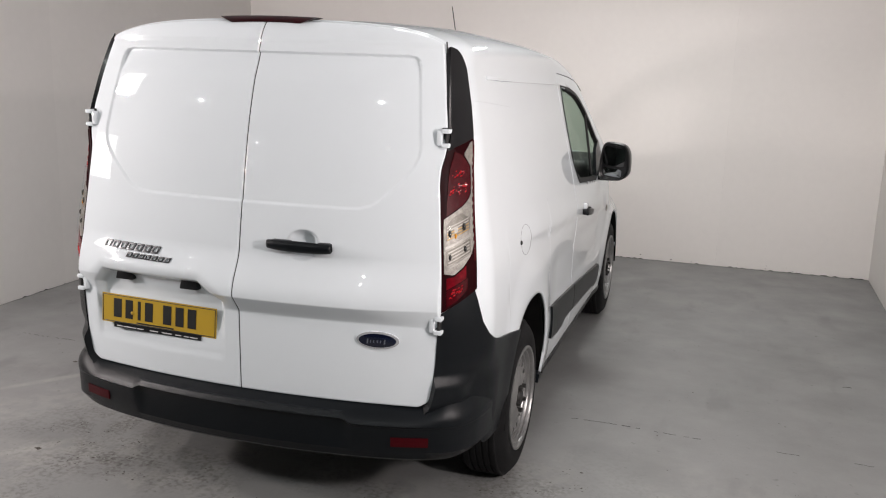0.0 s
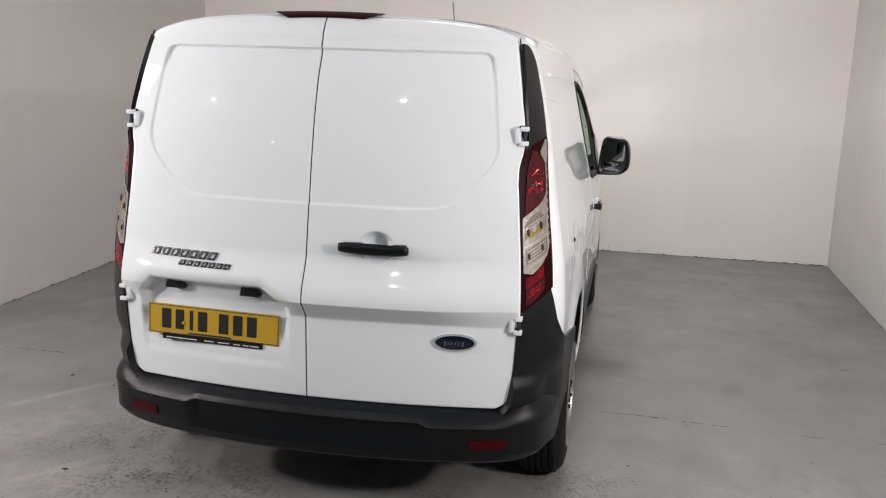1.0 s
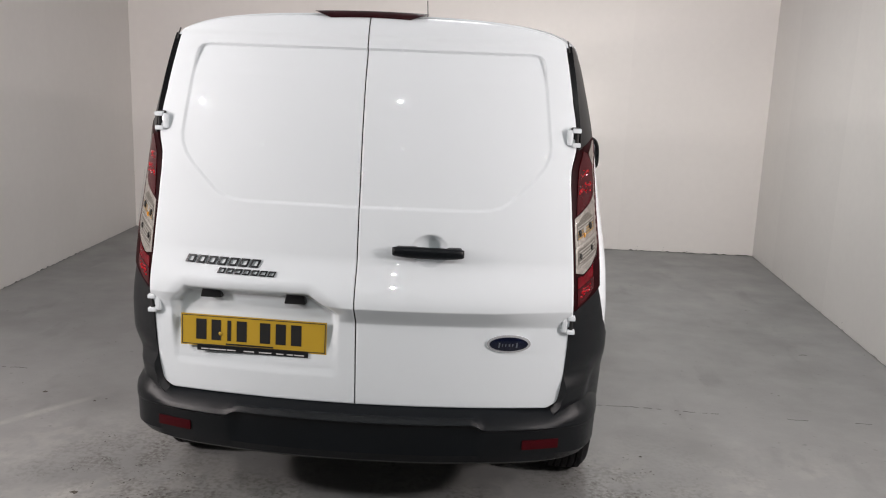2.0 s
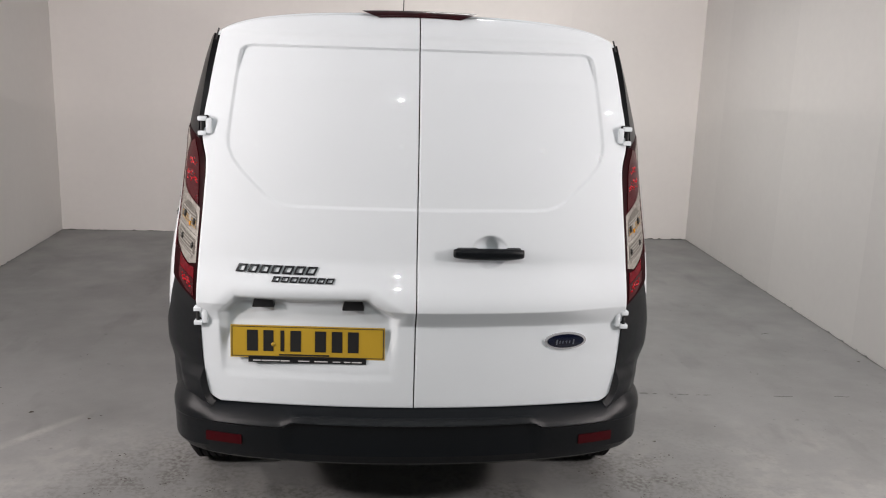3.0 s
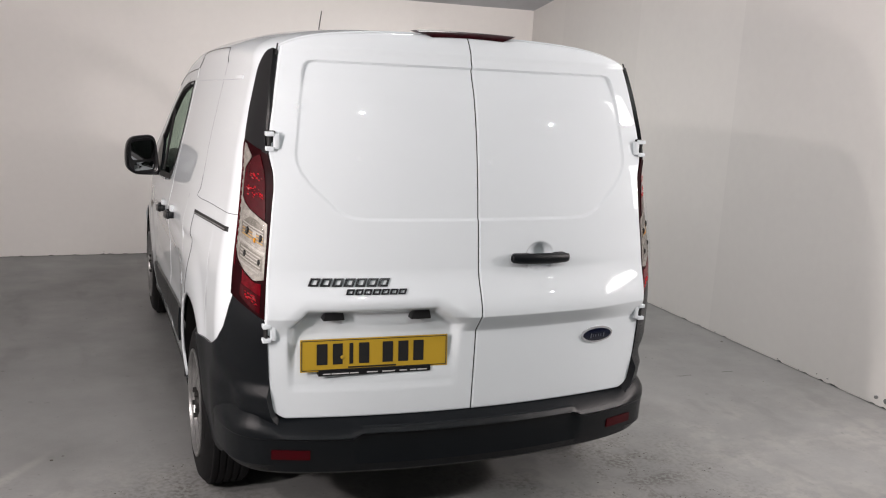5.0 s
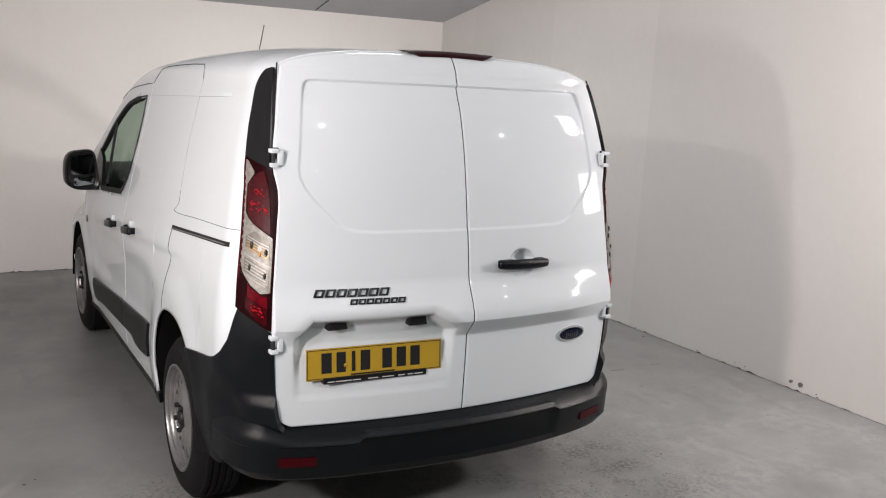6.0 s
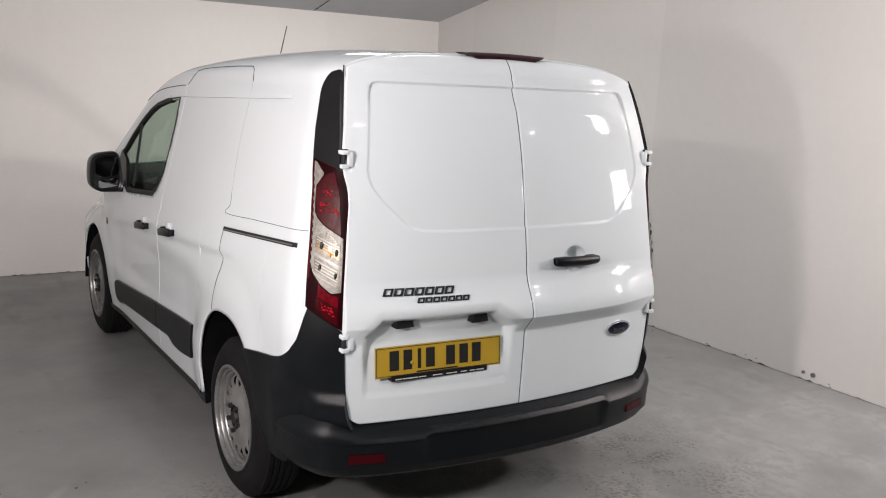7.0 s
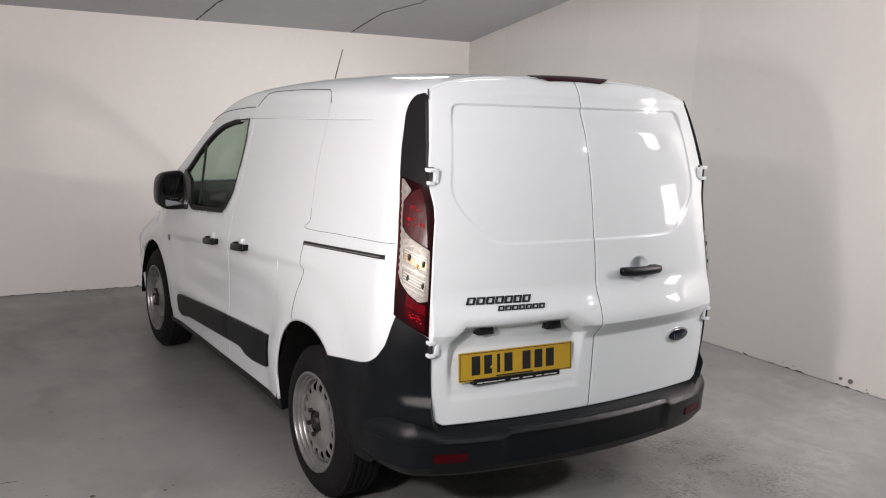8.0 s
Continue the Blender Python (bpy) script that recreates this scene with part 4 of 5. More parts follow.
for s in (-1, 1):
    def corner(u, v, off):
        # from the door's edge round the flank to the wheel arch
        Y = 0.003 + 0.505 * u
        for _ in range(4):
            top = float(np.interp(Y, [0.0, 0.05, 0.104, 0.113, 0.133, 0.166, 0.20, 0.24, 0.30, 0.41, 0.56], [0.852, 0.895, 0.936, 0.88, 0.812, 0.764, 0.740, 0.725, 0.710, 0.693, 0.672]))
            low = 0.44 - 0.13 * smooth(0.14, 0.24, Y)
            z = low + (top - low) * v
            reach = 0.792 - 0.345 * max(0.0, 1 - (max(z - HUB_Z, 0) / 0.435) ** 2.3) ** (1 / 2.3) - 0.004
            Y = 0.003 + 0.505 * u if u < 0.6 else 0.306 + (reach - 0.306) * (u - 0.6) / 0.4
        step = 0.026 * smooth(0.642, 0.592, z) * smooth(0.15, 0.07, Y)
        return side(Y, z, off + (step if off > 0 else 0), s)
    part("bumper_corner", patch(corner, list(np.linspace(0, 1, 48)), list(np.linspace(0, 1, 44)), 0.008, -0.01), PLASTIC, bumper, "black plastic bumper corner")
    sel = [i for i, p in enumerate(pts) if 0.588 < s * p.x < 0.722]
    rf = patch(lambda i, w, o: bumper_at(i, 7, o) + Vector((0, 0, 0.012 - 0.034 * w)), sel, [0, 0.5, 1], 0.0045, -0.01)
    part("reflector", rf, RED_REFLEX, bumper, "red bumper reflector")

# ---- flanks ----
for s in (-1, 1):
    # black sill below the doors
    sill = bmesh.new()
    patch(lambda u, v, o: side(1.10 + 1.86 * u, 0.255 + (0.298 - 0.012 * min(u * 1.1, 1.0) - 0.255) * v, o, s), list(np.linspace(0, 1, 30)), list(np.linspace(0, 1, 5)), 0.002, -0.06, bm=sill)
    part("sill", sill, PLASTIC, van, "black plastic sill")
    # rubbing strips: one on each door
    for y0, y1 in ((1.245, 1.840), (1.848, 2.765)):
        def mould(u, v, off):
            Y = y0 + (y1 - y0) * u
            top = float(np.interp(Y, [1.22, 2.0, 2.77], [0.588, 0.540, 0.478]))
            low = float(np.interp(Y, [1.22, 1.25, 1.45, 1.56, 1.63, 2.55, 2.65, 2.77], [0.455, 0.425, 0.405, 0.408, 0.432, 0.375, 0.352, 0.345]))
            if Y > 2.68:
                k = (Y - 2.68) / 0.09
                mid = (top + low) / 2
                r = math.sqrt(max(0.05, 1 - k * k * 0.7))
                top, low = mid + (top - mid) * r, mid + (low - mid) * r
            z = low + (top - low) * v
            return side(Y, z, off, s)
        part("side_moulding", patch(mould, list(np.linspace(0, 1, 30)), list(np.linspace(0, 1, 6)), 0.012, -0.004), PLASTIC, van, "black plastic side moulding")
    # cab door gap and crease below the roof
    seam("door_gap", [(2.46, 1.545), (2.37, 1.583), (2.264, 1.609), (2.129, 1.627), (1.933, 1.644), (1.83, 1.650)], s, r=0.0022)
    seam("door_gap", [(1.83, 1.650), (1.80, 1.60), (1.80, 1.30), (1.815, 1.05), (1.83, 0.70), (1.84, 0.40), (1.85, 0.32)], s, r=0.0016, mat=PAINT)
    if s < 0:
        seam("door_gap", [(0.938, 1.70), (0.934, 1.65), (0.928, 1.60), (0.925, 1.42), (0.893, 1.24)], s, r=0.0004, n=60)
        seam("door_gap", [(0.893, 1.24), (0.88, 1.19), (0.903, 1.152), (0.6, 1.169), (0.3, 1.185), (0.125, 1.196)], s, r=0.0011, n=160)
        roof_gap = bmesh.new()
        tube(roof_gap, [shell_at(Y, z, s) for Y, z in ((1.80, 1.655), (1.74, 1.70), (1.69, 1.722), (1.60, 1.735), (1.40, 1.745), (1.17, 1.753), (0.985, 1.755), (0.950, 1.743), (0.940, 1.72), (0.938, 1.695))], 0.0021, 5)
        part("door_gap", roof_gap, SEAL, van)
        seam("door_gap", [(0.892, 1.085), (0.888, 1.00), (0.855, 0.965), (0.90, 0.87), (0.93, 0.76), (0.932, 0.735)], s, r=0.0016)
        rail = bmesh.new()
        patch(lambda u, v, o: side(0.17 + 0.725 * u, float(np.interp(u, [0, 1], [1.131, 1.081])) + 0.017 * v, o, s), list(np.linspace(0, 1, 20)), [0, 0.5, 1], 0.002, -0.02, bm=rail)
        rl = part("sliding_rail", rail, SEAL, van, "dark sliding door rail slot")
        lip = bmesh.new()
        tube(lip, [side(0.20 + 0.68 * u, float(np.interp(u, [0, 1], [1.136, 1.087])), 0.003, s) for u in np.linspace(0, 1, 14)], 0.0022, 6)
        part("rail_lip", lip, STEEL, rl, "bright steel rail lip")
    else:
        seam("door_gap", [(0.13, 1.575), (0.40, 1.558), (0.75, 1.532)], s, r=0.0007, mat=PAINT)
        flap = [(0.70 + 0.078 * math.cos(a), 1.008 + 0.060 * math.sin(a)) for a in np.linspace(0, 2 * math.pi, 33)]
        seam("fuel_flap_gap", flap, s, r=0.0006, n=90)
        notch = bmesh.new()
        bmesh.ops.create_uvsphere(notch, u_segments=12, v_segments=8, radius=0.011, matrix=Matrix.Translation(side(0.622, 1.008, -0.004, s)))
        part("fuel_flap_notch", notch, SEAL, van, "dark finger notch of the fuel flap")
    def crease_at(u, w, o):
        Y = 0.39 + 1.47 * u
        return side(Y, 1.655 - 0.053 * u - 0.012 * w, o * (0.3 + 0.7 * min(1, 12 * u)), s)
    part("roof_crease", patch(crease_at, list(np.linspace(0, 1, 30)), [0, 0.4, 1], 0.009, -0.004), PAINT, van, "pressed white crease below the roof")
    # door handles
    for y0, z0 in ((2.05, 0.915), (1.60, 0.955)) if s < 0 else ((2.05, 0.915),):
        base_x = side(y0, z0, 0, 1).x
        grip = bmesh.new()
        add_box(grip, (0.016, -0.088, -0.018), (0.034, 0.088, 0.018), 0.008, 3)
        add_box(grip, (-0.02, -0.086, -0.015), (0.022, -0.052, 0.015), 0.005)
        add_box(grip, (-0.02, 0.050, -0.016), (0.022, 0.086, 0.026), 0.006)
        place = pose(s * base_x, y0, z0, -7, 0, 0) @ Matrix.Diagonal((s, 1, 1, 1))
        bmesh.ops.transform(grip, matrix=place, verts=grip.verts)
        hd = part("door_handle", grip, PLASTIC, van, "black plastic pull handle")
        cup = bmesh.new()
        add_box(cup, (-0.01, -0.030, 0.014), (0.012, 0.024, 0.046), 0.007, 3)
        bmesh.ops.transform(cup, matrix=place, verts=cup.verts)
        part("handle_cup", cup, PAINT, hd, "white boss above the handle")
    ind = bmesh.new()
    bmesh.ops.create_uvsphere(ind, u_segments=14, v_segments=8, radius=1.0, matrix=Matrix.Translation(side(2.93, 0.80, 0.0, s)) @ Matrix.Diagonal((0.008, 0.026, 0.022, 1)))
    part("side_indicator", ind, LAMP_SILVER, van, "small clear side indicator")

    # cab window: black frame, divider, panes
    ring = CAB_WINDOW + [CAB_WINDOW[0]]
    fr = bmesh.new()
    dense = []
    for a, b in zip(ring, ring[1:]):
        n = max(2, int(math.dist(a, b) / 0.03))
        dense += [(a[0] + (b[0] - a[0]) * k / n, a[1] + (b[1] - a[1]) * k / n) for k in range(n)]
    inw = []
    for i, p in enumerate(dense):
        q, r = dense[i - 1], dense[(i + 1) % len(dense)]
        t = Vector((r[0] - q[0], r[1] - q[1])).normalized()
        nrm = Vector((-t.y, t.x))
        if cab_window(p[0] + nrm.x * 0.02, p[1] + nrm.y * 0.02) > 0:
            nrm = -nrm
        wide = 0.006 if p[0] < 2.0 and p[1] > 1.10 else 0.019
        if p[1] < 1.13:
            wide = 0.026
        inw.append((p[0] + nrm.x * wide, p[1] + nrm.y * wide))
    A = [fr.verts.new(side(p[0], p[1], 0.004, s)) for p in dense]
    B = [fr.verts.new(side(p[0], p[1], 0.003, s)) for p in inw]
    C = [fr.verts.new(side(p[0], p[1], -0.02, s)) for p in inw]
    D = [fr.verts.new(side(p[0], p[1], -0.012, s)) for p in dense]
    n = len(dense)
    for i in range(n):
        k = (i + 1) % n
        fr.faces.new((A[i], A[k], B[k], B[i]))
        fr.faces.new((B[i], B[k], C[k], C[i]))
        fr.faces.new((A[i], A[k], D[k], D[i]))
    cabwin = part("window", fr, SEAL, van, "black framed cab door window")
    dv = bmesh.new()
    tube(dv, [side(2.50, 1.43, -0.004, s), side(2.44, 1.25, -0.004, s), side(2.40, 1.08, -0.004, s)], 0.0075, 8)
    part("window_divider", dv, SEAL, cabwin)
    pane = bmesh.new()
    glass_fn = lambda Y, z: side(Y, z, -0.011, s)
    fan = [pane.verts.new(glass_fn(*p)) for p in dense]
    pane.faces.new(fan)
    bmesh.ops.triangulate(pane, faces=pane.faces)
    pob = part("pane", pane, GLASS, cabwin, "green tinted door glass")
    pob.modifiers.new("thick", "SOLIDIFY").thickness = 0.004
    pob.visible_shadow = False

    # door mirror: a rounded shell with a recessed face, two glasses, an arm and a sail
    mx, my, mz = s * 0.978, 2.62, 1.136
    turn_out = pose(mx, my, mz, 0, 0, -7 * s)

    def mirror_rim(a, size, depth, power=4.6):
        """A point of the shell's outline, narrower and cut away at the outer foot."""
        c, q = math.cos(a), math.sin(a)
        r = (abs(c) ** power + abs(q) ** power) ** (-1 / power)
        x, z = 0.087 * r * c * size, 0.113 * r * q * size
        f = x / 0.087
        z -= (0.012 * smooth(-0.05, 0.08, z) - 0.004) * f
        if x > 0:
            x += f * (0.006 * (1 - ((z + 0.02) / 0.08) ** 2) - 0.022 * smooth(-0.07, -0.115, z))
        else:
            x -= f * 0.013 * z / 0.115
        return turn_out @ Vector((s * x, -0.060 + depth, z))
    around = list(np.linspace(0, 2 * math.pi, 44, endpoint=False))
    shape = ((0.80, 0.012), (0.86, 0.008), (0.88, 0.0), (0.93, -0.003), (0.98, 0.002), (1.0, 0.012), (1.0, 0.035), (0.97, 0.065), (0.90, 0.092), (0.76, 0.113), (0.52, 0.127), (0.25, 0.132), (0.02, 0.133))
    mir = bmesh.new()
    grid(lambda a, k: mirror_rim(a, *shape[k]), around, list(range(len(shape))), bm=mir, closed=True)
    mirror = part("door_mirror", mir, PLASTIC_SMOOTH, van, "black door mirror with split glass")
    plate_back = bmesh.new()
    grid(lambda a, k: mirror_rim(a, (0.81, 0.4, 0.02)[k], 0.011), around, [0, 1, 2], bm=plate_back, closed=True)
    part("mirror_bezel", plate_back, PLASTIC_SMOOTH, mirror, "black panel behind the mirror glasses")
    arm = bmesh.new()
    add_box(arm, (min(s * 0.82, s * 0.95), my - 0.03, mz - 0.118), (max(s * 0.82, s * 0.95), my + 0.05, mz - 0.066), 0.012)
    part("mirror_arm", arm, PLASTIC, mirror)
    sail = bmesh.new()
    q = [(2.50, 1.05), (2.82, 1.10), (2.76, 1.245), (2.62, 1.20)]
    for o in (0.006, -0.012):
        sail.faces.new([sail.verts.new(side(a, b, o, s)) for a, b in q])
    for i in range(4):
        sail.verts.ensure_lookup_table()
        sail.faces.new((sail.verts[i], sail.verts[(i + 1) % 4], sail.verts[4 + (i + 1) % 4], sail.verts[4 + i]))
    part("mirror_base", sail, PLASTIC, mirror)
    for zc, hz, nm, tip in ((0.030, 0.056, "mirror_glass", 0.0), (-0.062, 0.025, "wide_angle_glass", 0.006)):
        mg = bmesh.new()

        def glass_at(a, k):
            c, q = math.cos(a), math.sin(a)
            r = (abs(c) ** 6 + abs(q) ** 6) ** (-1 / 6) * (1.0, 0.97, 0.6, 0.02)[k]
            x, z = (0.066 if zc > 0 else 0.056) * r * c, hz * r * q
            return turn_out @ Vector((s * (x - (0.008 if zc < 0 else 0.002)), -0.060 + (0.010, 0.0055, 0.0055 - 0.5 * tip, 0.0055 - tip)[k], zc + z - 0.010 * (x / 0.09)))
        grid(glass_at, around, [0, 1, 2, 3], bm=mg, closed=True)
        part(nm, mg, MIRROR, mirror)

    # arch liners
    for c, a, b in ((0.792, 0.357, 0.447), (AXLE_F, 0.387, 0.412)):
        lin = bmesh.new()
        grid(lambda t, w: Vector((s * (0.885 - 0.36 * w), c - a * math.cos(t), HUB_Z - 0.03 + (b + 0.03) * math.sin(t))), list(np.linspace(0, math.pi, 26)), [0, 0.5, 1], bm=lin)
        grid(lambda t, w: Vector((s * 0.525, c - a * math.cos(t) * w, HUB_Z + b * math.sin(t) * w)), list(np.linspace(0, math.pi, 26)), [0.02, 1], bm=lin)
        part("arch_liner", lin, UNDER, van, "black wheel arch liner")

# windscreen
ws = bmesh.new()
grid(lambda Y, v: shell(Y, v) - Vector((0, 0, 0.006)), list(np.linspace(2.31, 3.49, 24)), list(np.linspace(-0.365, 0.365, 31)), bm=ws)
wsob = part("windscreen", ws, GLASS, van, "green tinted windscreen")
wsob.modifiers.new("thick", "SOLIDIFY").thickness = 0.005
wsob.visible_shadow = False

# roof aerial
an = bmesh.new()
tube(an, [(0.005, 2.64, 1.49), (0.005, 2.60, 1.575), (0.005, 2.36, 2.0)], [0.011, 0.0045, 0.0025], 8)
part("aerial", an, SEAL, van, "thin black roof aerial")

# ---- cab and underside ----
cab = bmesh.new()
add_box(cab, (-0.70, 1.46, 0.45), (0.70, 1.50, 1.68), 0.01)
part("bulkhead", cab, LINING, van, "grey steel bulkhead behind the seats")
dash = bmesh.new()
add_box(dash, (-0.78, 2.85, 0.62), (0.78, 3.45, 1.10), 0.06, 3)
part("dashboard", dash, DASH, van, "dark plastic dashboard")
cabin_floor = bmesh.new()
add_box(cabin_floor, (-0.80, 1.30, 0.30), (0.80, 3.03, 0.42), 0.01)
add_box(cabin_floor, (-0.50, 0.10, 0.26), (0.50, 4.25, 0.40), 0.02)
part("floor_pan", cabin_floor, UNDER, van, "dark underside of the van")
for sx in (-0.38, 0.38):
    st = bmesh.new()
    add_box(st, (sx - 0.25, 1.70, 0.50), (sx + 0.25, 2.22, 0.80), 0.06, 3)
    add_box(st, (sx - 0.24, 1.58, 0.74), (sx + 0.24, 1.74, 1.28), 0.06, 3)
    add_box(st, (sx - 0.13, 1.57, 1.28), (sx + 0.13, 1.66, 1.46), 0.04, 3)
    part("seat", st, DARK_CLOTH, van, "charcoal cloth cab seat")
sw = bmesh.new()
tube(sw, [Vector((0.38 + 0.18 * math.cos(a), 2.72 - 0.06 * math.sin(a), 1.00 + 0.17 * math.sin(a))) for a in np.linspace(0, 2 * math.pi, 25)], 0.014, 8, False)
add_box(sw, (0.30, 2.70, 0.94), (0.46, 2.80, 1.05), 0.03)
part("steering_wheel", sw, DASH, van, "black steering wheel")
axle = bmesh.new()
tube(axle, [(-0.72, AXLE_R, 0.29), (0.72, AXLE_R, 0.29)], 0.045, 12)
part("rear_axle", axle, UNDER, van, "dark beam of the rear axle")
spare = lathe([(0.10, -0.08), (0.28, -0.09), (0.31, -0.05), (0.31, 0.05), (0.28, 0.09), (0.10, 0.08)], 32)
sp = part("spare_wheel", spare, RUBBER, van, "spare wheel slung under the floor")
sp.matrix_local = pose(0.05, 0.48, 0.33, 0, 90, 0)


# ---- wheels ----
def make_wheel():
    hub = thing("wheel", "steel wheel", "wheel")
    # x points outwards, 0 at the tyre's outer wall
    w = 0.200
    prof = [(0.206, -0.012), (0.212, -0.003), (0.232, 0.001), (0.262, 0.0), (0.294, -0.007), (0.312, -0.020), (0.321, -0.032)]
    tread = []
    x = -0.034
    for k in range(5):
        tread += [(TYRE_R - 0.002, x), (TYRE_R, x - 0.004), (TYRE_R, x - 0.020), (TYRE_R - 0.008, x - 0.022), (TYRE_R - 0.008, x - 0.027)]
        x -= 0.027
    prof += tread + [(0.321, -w + 0.022), (0.290, -w + 0.005), (0.240, -w), (0.206, -w + 0.015)]
    part("tyre", lathe(prof, 64), RUBBER, hub, "worn black tyre", sharp=25)
    rim = part("rim", lathe([(0.206, -0.016), (0.219, -0.004), (0.219, 0.003), (0.214, 0.005), (0.208, 0.003), (0.205, -0.003), (0.204, -0.012), (0.197, -0.013), (0.195, -0.016), (0.193, -0.026), (0.184, -0.028), (0.181, -0.032), (0.179, -0.046), (0.172, -0.048)], 64), RIM_STEEL, hub, "silver painted steel rim", sharp=35)
    # dished disc with a ring of oval holes
    disc = bmesh.new()
    N, K = 16, 16

    def dish(r):
        return float(np.interp(r, [0.04, 0.062, 0.085, 0.115, 0.14, 0.158, 0.174], [-0.012, -0.010, -0.017, -0.030, -0.022, -0.024, -0.038]))
    for k in range(N):
        a0 = 2 * math.pi * k / N
        outer_ring, hole, sunk = [], [], []
        for j in range(K):
            t = 2 * math.pi * j / K
            c, q = math.cos(t), math.sin(t)
            m = max(abs(c), abs(q))
            rr, aa = 0.150 + 0.024 * c / m, a0 + math.pi / N * q / m
            outer_ring.append(disc.verts.new((dish(rr), rr * math.cos(aa), rr * math.sin(aa))))
            rr, aa = 0.151 + 0.0215 * c, a0 + 0.0180 / 0.151 * q
            hole.append(disc.verts.new((dish(rr) - 0.001, rr * math.cos(aa), rr * math.sin(aa))))
            sunk.append(disc.verts.new((dish(rr) - 0.005, rr * math.cos(aa), rr * math.sin(aa))))
        for j in range(K):
            i = (j + 1) % K
            disc.faces.new((outer_ring[j], outer_ring[i], hole[i], hole[j]))
            disc.faces.new((hole[j], hole[i], sunk[i], sunk[j]))
    bmesh.ops.remove_doubles(disc, verts=disc.verts, dist=0.0002)
    lathe([(r, dish(r)) for r in (0.127, 0.115, 0.10, 0.085, 0.072, 0.062, 0.050)], 64, disc)
    part("wheel_disc", disc, STEEL, hub, "silver steel disc with oval holes", sharp=50)
    part("hub_cap", lathe([(0.0, -0.002), (0.026, -0.002), (0.031, -0.008), (0.034, -0.018), (0.052, -0.020)], 28), HUB, hub, "rusty dark hub")
    part("brake_drum", lathe([(0.0, -0.075), (0.165, -0.075), (0.172, -0.085), (0.172, -0.15), (0.0, -0.15)], 32), UNDER, hub, "dark brake drum")
    for k in range(5):
        a = 2 * math.pi * k / 5 + 0.3
        nut = bmesh.new()
        bmesh.ops.create_cone(nut, cap_ends=True, segments=6, radius1=0.0115, radius2=0.010, depth=0.034, matrix=Matrix.Translation((-0.012, 0.054 * math.cos(a), 0.054 * math.sin(a))) @ Euler((0, radians(90), 0)).to_matrix().to_4x4())
        part("wheel_nut", nut, HUB, hub)
    valve = bmesh.new()
    tube(valve, [(-0.04, 0.17, -0.05), (-0.010, 0.185, -0.055)], 0.004, 8)
    part("valve", valve, SEAL, hub)
    return hub


first = make_wheel()
wheels = [first] + [copy_thing(first, Matrix.Identity(4)) for _ in range(3)]
for wobj, (s, y, turn) in zip(wheels, ((-1, AXLE_R, 40), (1, AXLE_R, 100), (-1, AXLE_F, 10), (1, AXLE_F, 0))):
    wobj.parent = van
    wobj.matrix_local = pose(s * 0.888, y, TYRE_R - 0.002, 0, 0, 180 if s < 0 else 0) @ pose(0, 0, 0, turn, 0, 0)
    if "category" in wobj:
        del wobj["category"]

# ---- small marks on the bay ----
rng = random.Random(5)


def flake(bm, x, y, size, z=0.0012):
    n = rng.randint(5, 8)
    vs = []
    for k in range(n):
        a = 2 * math.pi * k / n + rng.uniform(-0.3, 0.3)
        r = size * rng.uniform(0.4, 1.0)
        vs.append(bm.verts.new((x + r * math.cos(a), y + 0.7 * r * math.sin(a), z)))
    top = bm.verts.new((x, y, z + size * 0.25))
    for k in range(n):
        bm.faces.new((vs[k], vs[(k + 1) % n], top))


grit = bmesh.new()
for cx, cy, sx, sy, clumps, n in ((-1.02, 0.48, 0.15, 0.13, 12, 9), (0.97, 0.42, 0.12, 0.17, 16, 9), (1.02, 0.08, 0.18, 0.15, 14, 8), (-0.68, 0.20, 0.20, 0.12, 9, 8), (-1.1, 0.10, 0.34, 0.18, 8, 6), (0.3, 0.05, 0.5, 0.2, 6, 5), (-1.5, 1.2, 0.6, 0.7, 9, 2), (1.8, 1.5, 0.7, 1.0, 9, 2)):
    for _ in range(clumps):
        px, py, wide = rng.gauss(cx, sx), rng.gauss(cy, sy), rng.uniform(0.01, 0.045)
        for _ in range(rng.randint(1, 2 * n)):
            flake(grit, rng.gauss(px, wide), rng.gauss(py, 0.6 * wide), 0.0013 + 0.006 * rng.random() ** 2.6, 0.0009)
    for _ in range(4 * n):
        flake(grit, rng.gauss(cx, sx), rng.gauss(cy, sy), 0.0011 + 0.003 * rng.random() ** 2.2)
flake(grit, -1.12, 0.14, 0.024, 0.001)
for x, y, size in ((-1.73, 1.104, 0.018), (-1.445, 1.028, 0.012), (-1.40, 1.06, 0.008), (2.70, 1.85, 0.014), (1.42, 1.30, 0.008), (1.15, 0.78, 0.012)):
    flake(grit, x, y, size, 0.001)
tagged(part("floor_grit", grit, GRIT), "dark grit and flakes strewn on the floor", "grit", kind="stuff")


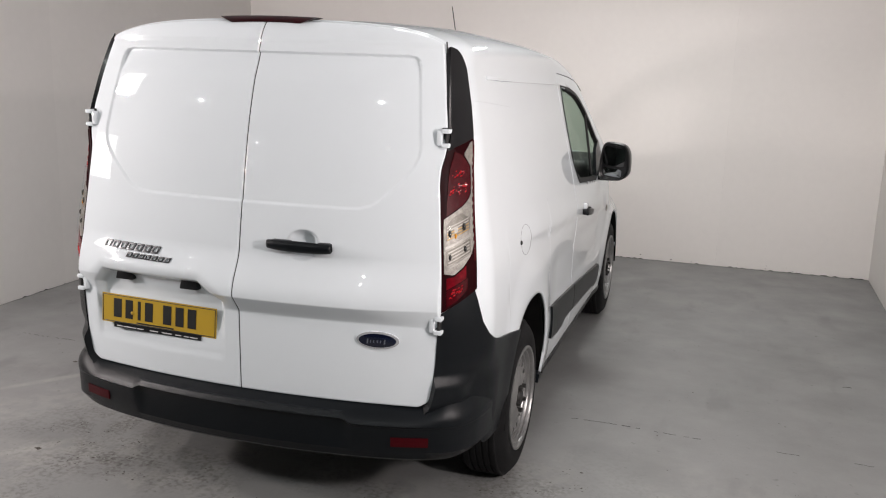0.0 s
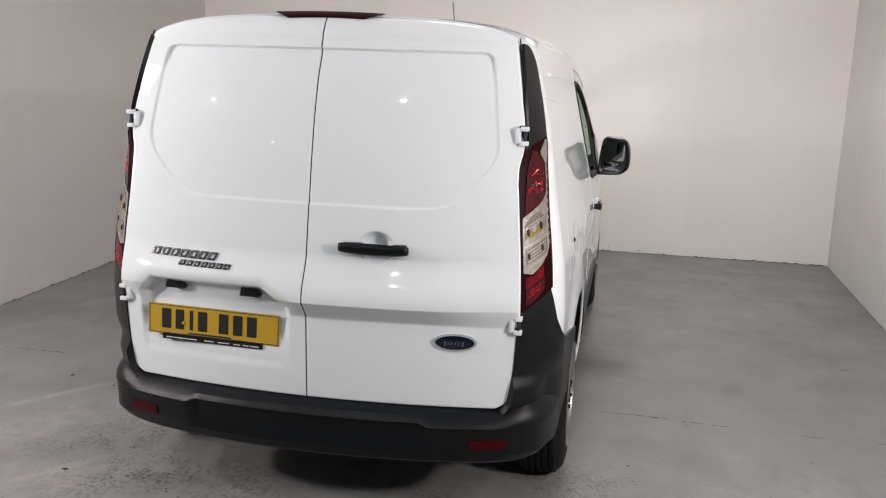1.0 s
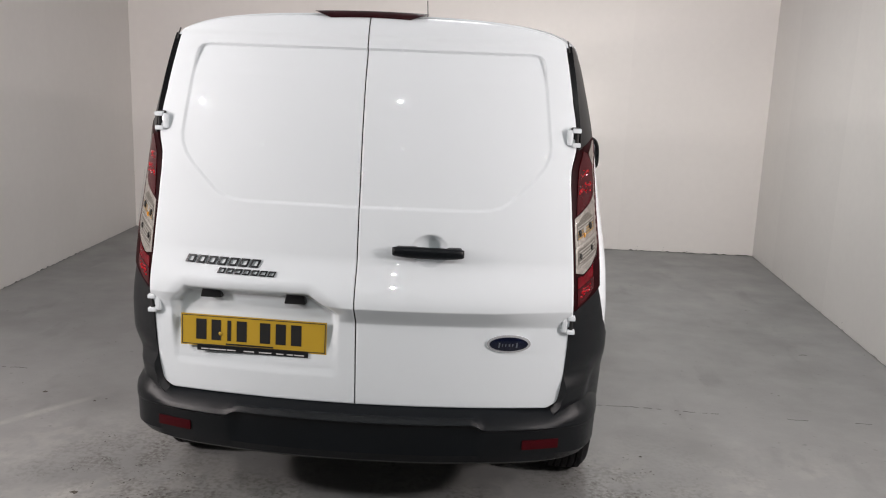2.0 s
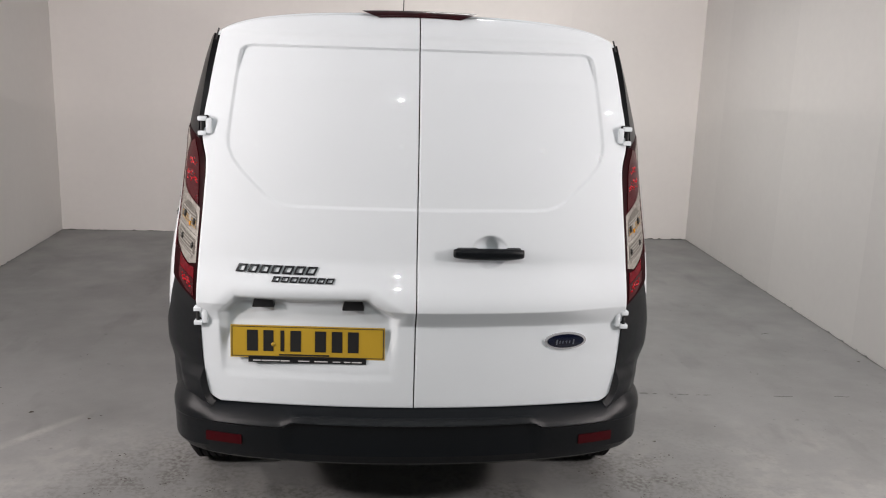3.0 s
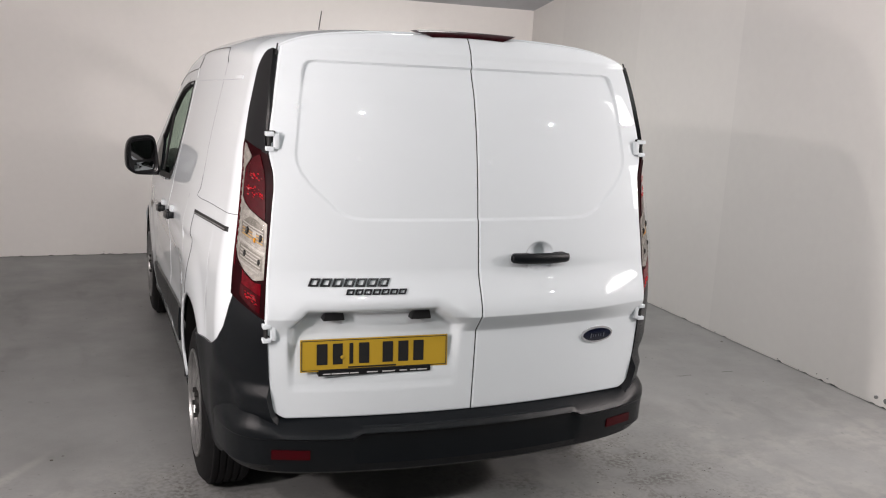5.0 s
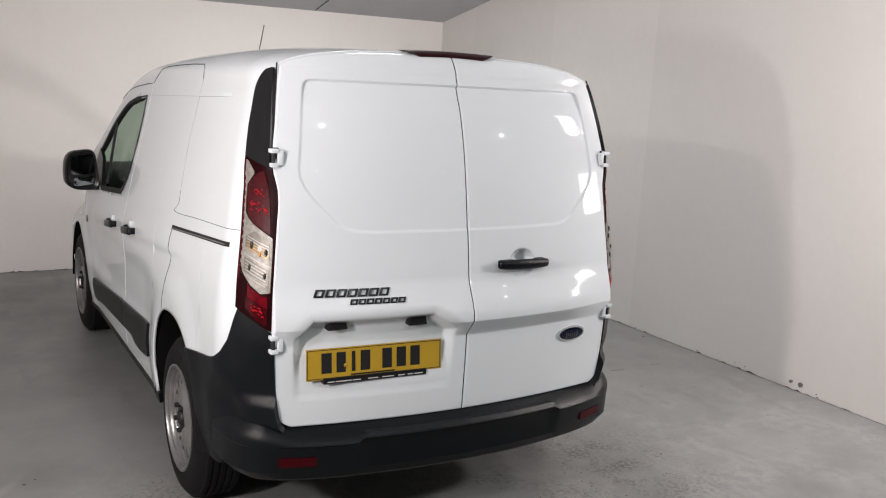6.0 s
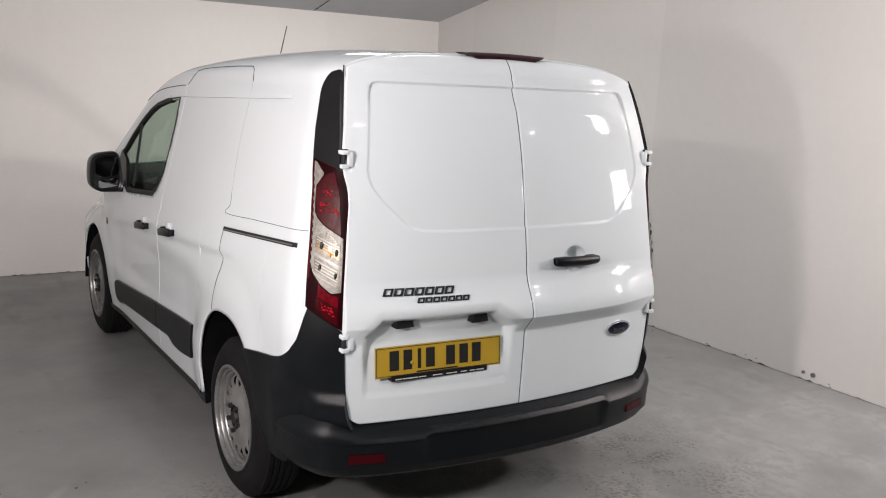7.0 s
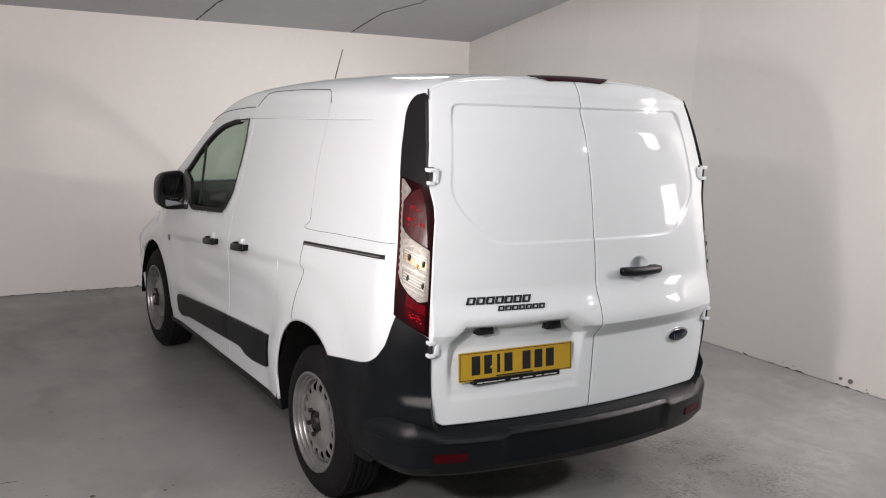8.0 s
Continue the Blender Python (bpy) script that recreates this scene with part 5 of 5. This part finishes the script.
def crack_line(pts, wide, mat, label, z=0.0015, kind="structure"):
    bm = bmesh.new()
    up = []
    for (x0, y0), (x1, y1) in zip(pts, pts[1:]):
        n = max(2, int(math.hypot(x1 - x0, y1 - y0) / 0.02))
        up += [(x0 + (x1 - x0) * k / n, y0 + (y1 - y0) * k / n) for k in range(n)]
    up.append(pts[-1])
    prev = None
    for i, (x, y) in enumerate(up):
        w = wide * rng.uniform(0.25, 1.0)
        dx, dy = rng.uniform(-0.003, 0.003), rng.uniform(-0.004, 0.004)
        if z > 1:
            z = ceil_z(y) - 0.002
            now = [bm.verts.new((x + dx - w, y + dy, z)), bm.verts.new((x + dx, y + dy, z - 0.003)), bm.verts.new((x + dx + w, y + dy, z))]
        else:
            now = [bm.verts.new((x + dx, y + dy - w, z)), bm.verts.new((x + dx, y + dy, z + 0.001)), bm.verts.new((x + dx, y + dy + w, z))]
        if prev and (z > 1 or rng.random() < 0.55):
            bm.faces.new((prev[0], now[0], now[1], prev[1]))
            bm.faces.new((prev[1], now[1], now[2], prev[2]))
        prev = now
    return tagged(part("floor_crack" if z < 1 else "ceiling_joint", bm, mat), label, "crack", kind=kind)


crack_line([(1.18, 1.363), (1.27, 1.356), (1.40, 1.342)], 0.0042, CRACK, "ragged dark crack in the floor paint")
crack_line([(0.98, 1.353), (1.08, 1.358), (1.18, 1.363)], 0.0009, CRACK, "fine crack in the floor paint")
crack_line([(1.40, 1.342), (1.50, 1.338), (1.62, 1.330)], 0.0016, CRACK, "fine crack in the floor paint")
crack_line([(1.95, 1.318), (2.05, 1.312)], 0.0014, CRACK, "fine crack in the floor paint")
crack_line([(2.26, 1.318), (2.36, 1.314)], 0.0014, CRACK, "fine crack in the floor paint")
crack_line([(-2.36, 1.402), (-2.20, 1.395), (-2.12, 1.398)], 0.0010, CRACK, "fine crack in the floor paint")
crack_line([(-2.12, 1.398), (-2.05, 1.404), (-1.98, 1.401)], 0.0028, CRACK, "short dark crack in the floor paint")
crack_line([(2.325, 2.352), (2.36, 2.360), (2.39, 2.352)], 0.006, CRACK, "short dark gouge in the floor paint")
for joint in ([(1.43, 5.15), (1.41, 4.8), (1.40, 4.45), (1.56, 4.09), (1.58, 3.4), (1.50, 2.6)], [(-0.04, 5.15), (-0.035, 4.62), (0.06, 4.1), (0.05, 3.3)]):
    crack_line(joint, 0.011, CRACK, "ragged dark joint in the ceiling", z=BAY_H - 0.002)
for y, z, r in ((0.635, 0.050, 0.010), (0.565, 0.050, 0.015)):
    pipe = bmesh.new()
    tube(pipe, [(X_R - 0.012, y, z), (X_R + 0.002, y, z)], r, 14)
    tagged(part("pipe_stub", pipe, STEEL), "small grey pipe end low in the boarded wall", "pipe")

# small scuffs along the foot of the boarded walls
scuffs = bmesh.new()
for _ in range(46):
    y, z, r = rng.uniform(-0.3, 5.0), 0.006 + 0.05 * rng.random() ** 2.5, 0.0015 + 0.005 * rng.random() ** 3
    mark = [scuffs.verts.new((X_R - 0.0015, y + r * a * rng.uniform(0.6, 1.8), z + r * c * rng.uniform(0.4, 1.0))) for a, c in ((-1, -0.5), (0.1, -1), (1, -0.3), (0.8, 0.8), (-0.6, 0.7))]
    scuffs.faces.new(mark)
for _ in range(30):
    x, z, r = rng.uniform(X_L + 0.1, X_R - 0.1), 0.006 + 0.05 * rng.random() ** 2.5, 0.0015 + 0.005 * rng.random() ** 3
    mark = [scuffs.verts.new((x + r * a * rng.uniform(0.6, 1.8), Y_B - 0.0015, z + r * c * rng.uniform(0.4, 1.0))) for a, c in ((-1, -0.5), (0.1, -1), (1, -0.3), (0.8, 0.8), (-0.6, 0.7))]
    scuffs.faces.new(mark)
tagged(part("wall_scuffs", scuffs, BULB_DARK), "small dark scuffs along the foot of the walls", "scuffs", kind="stuff")
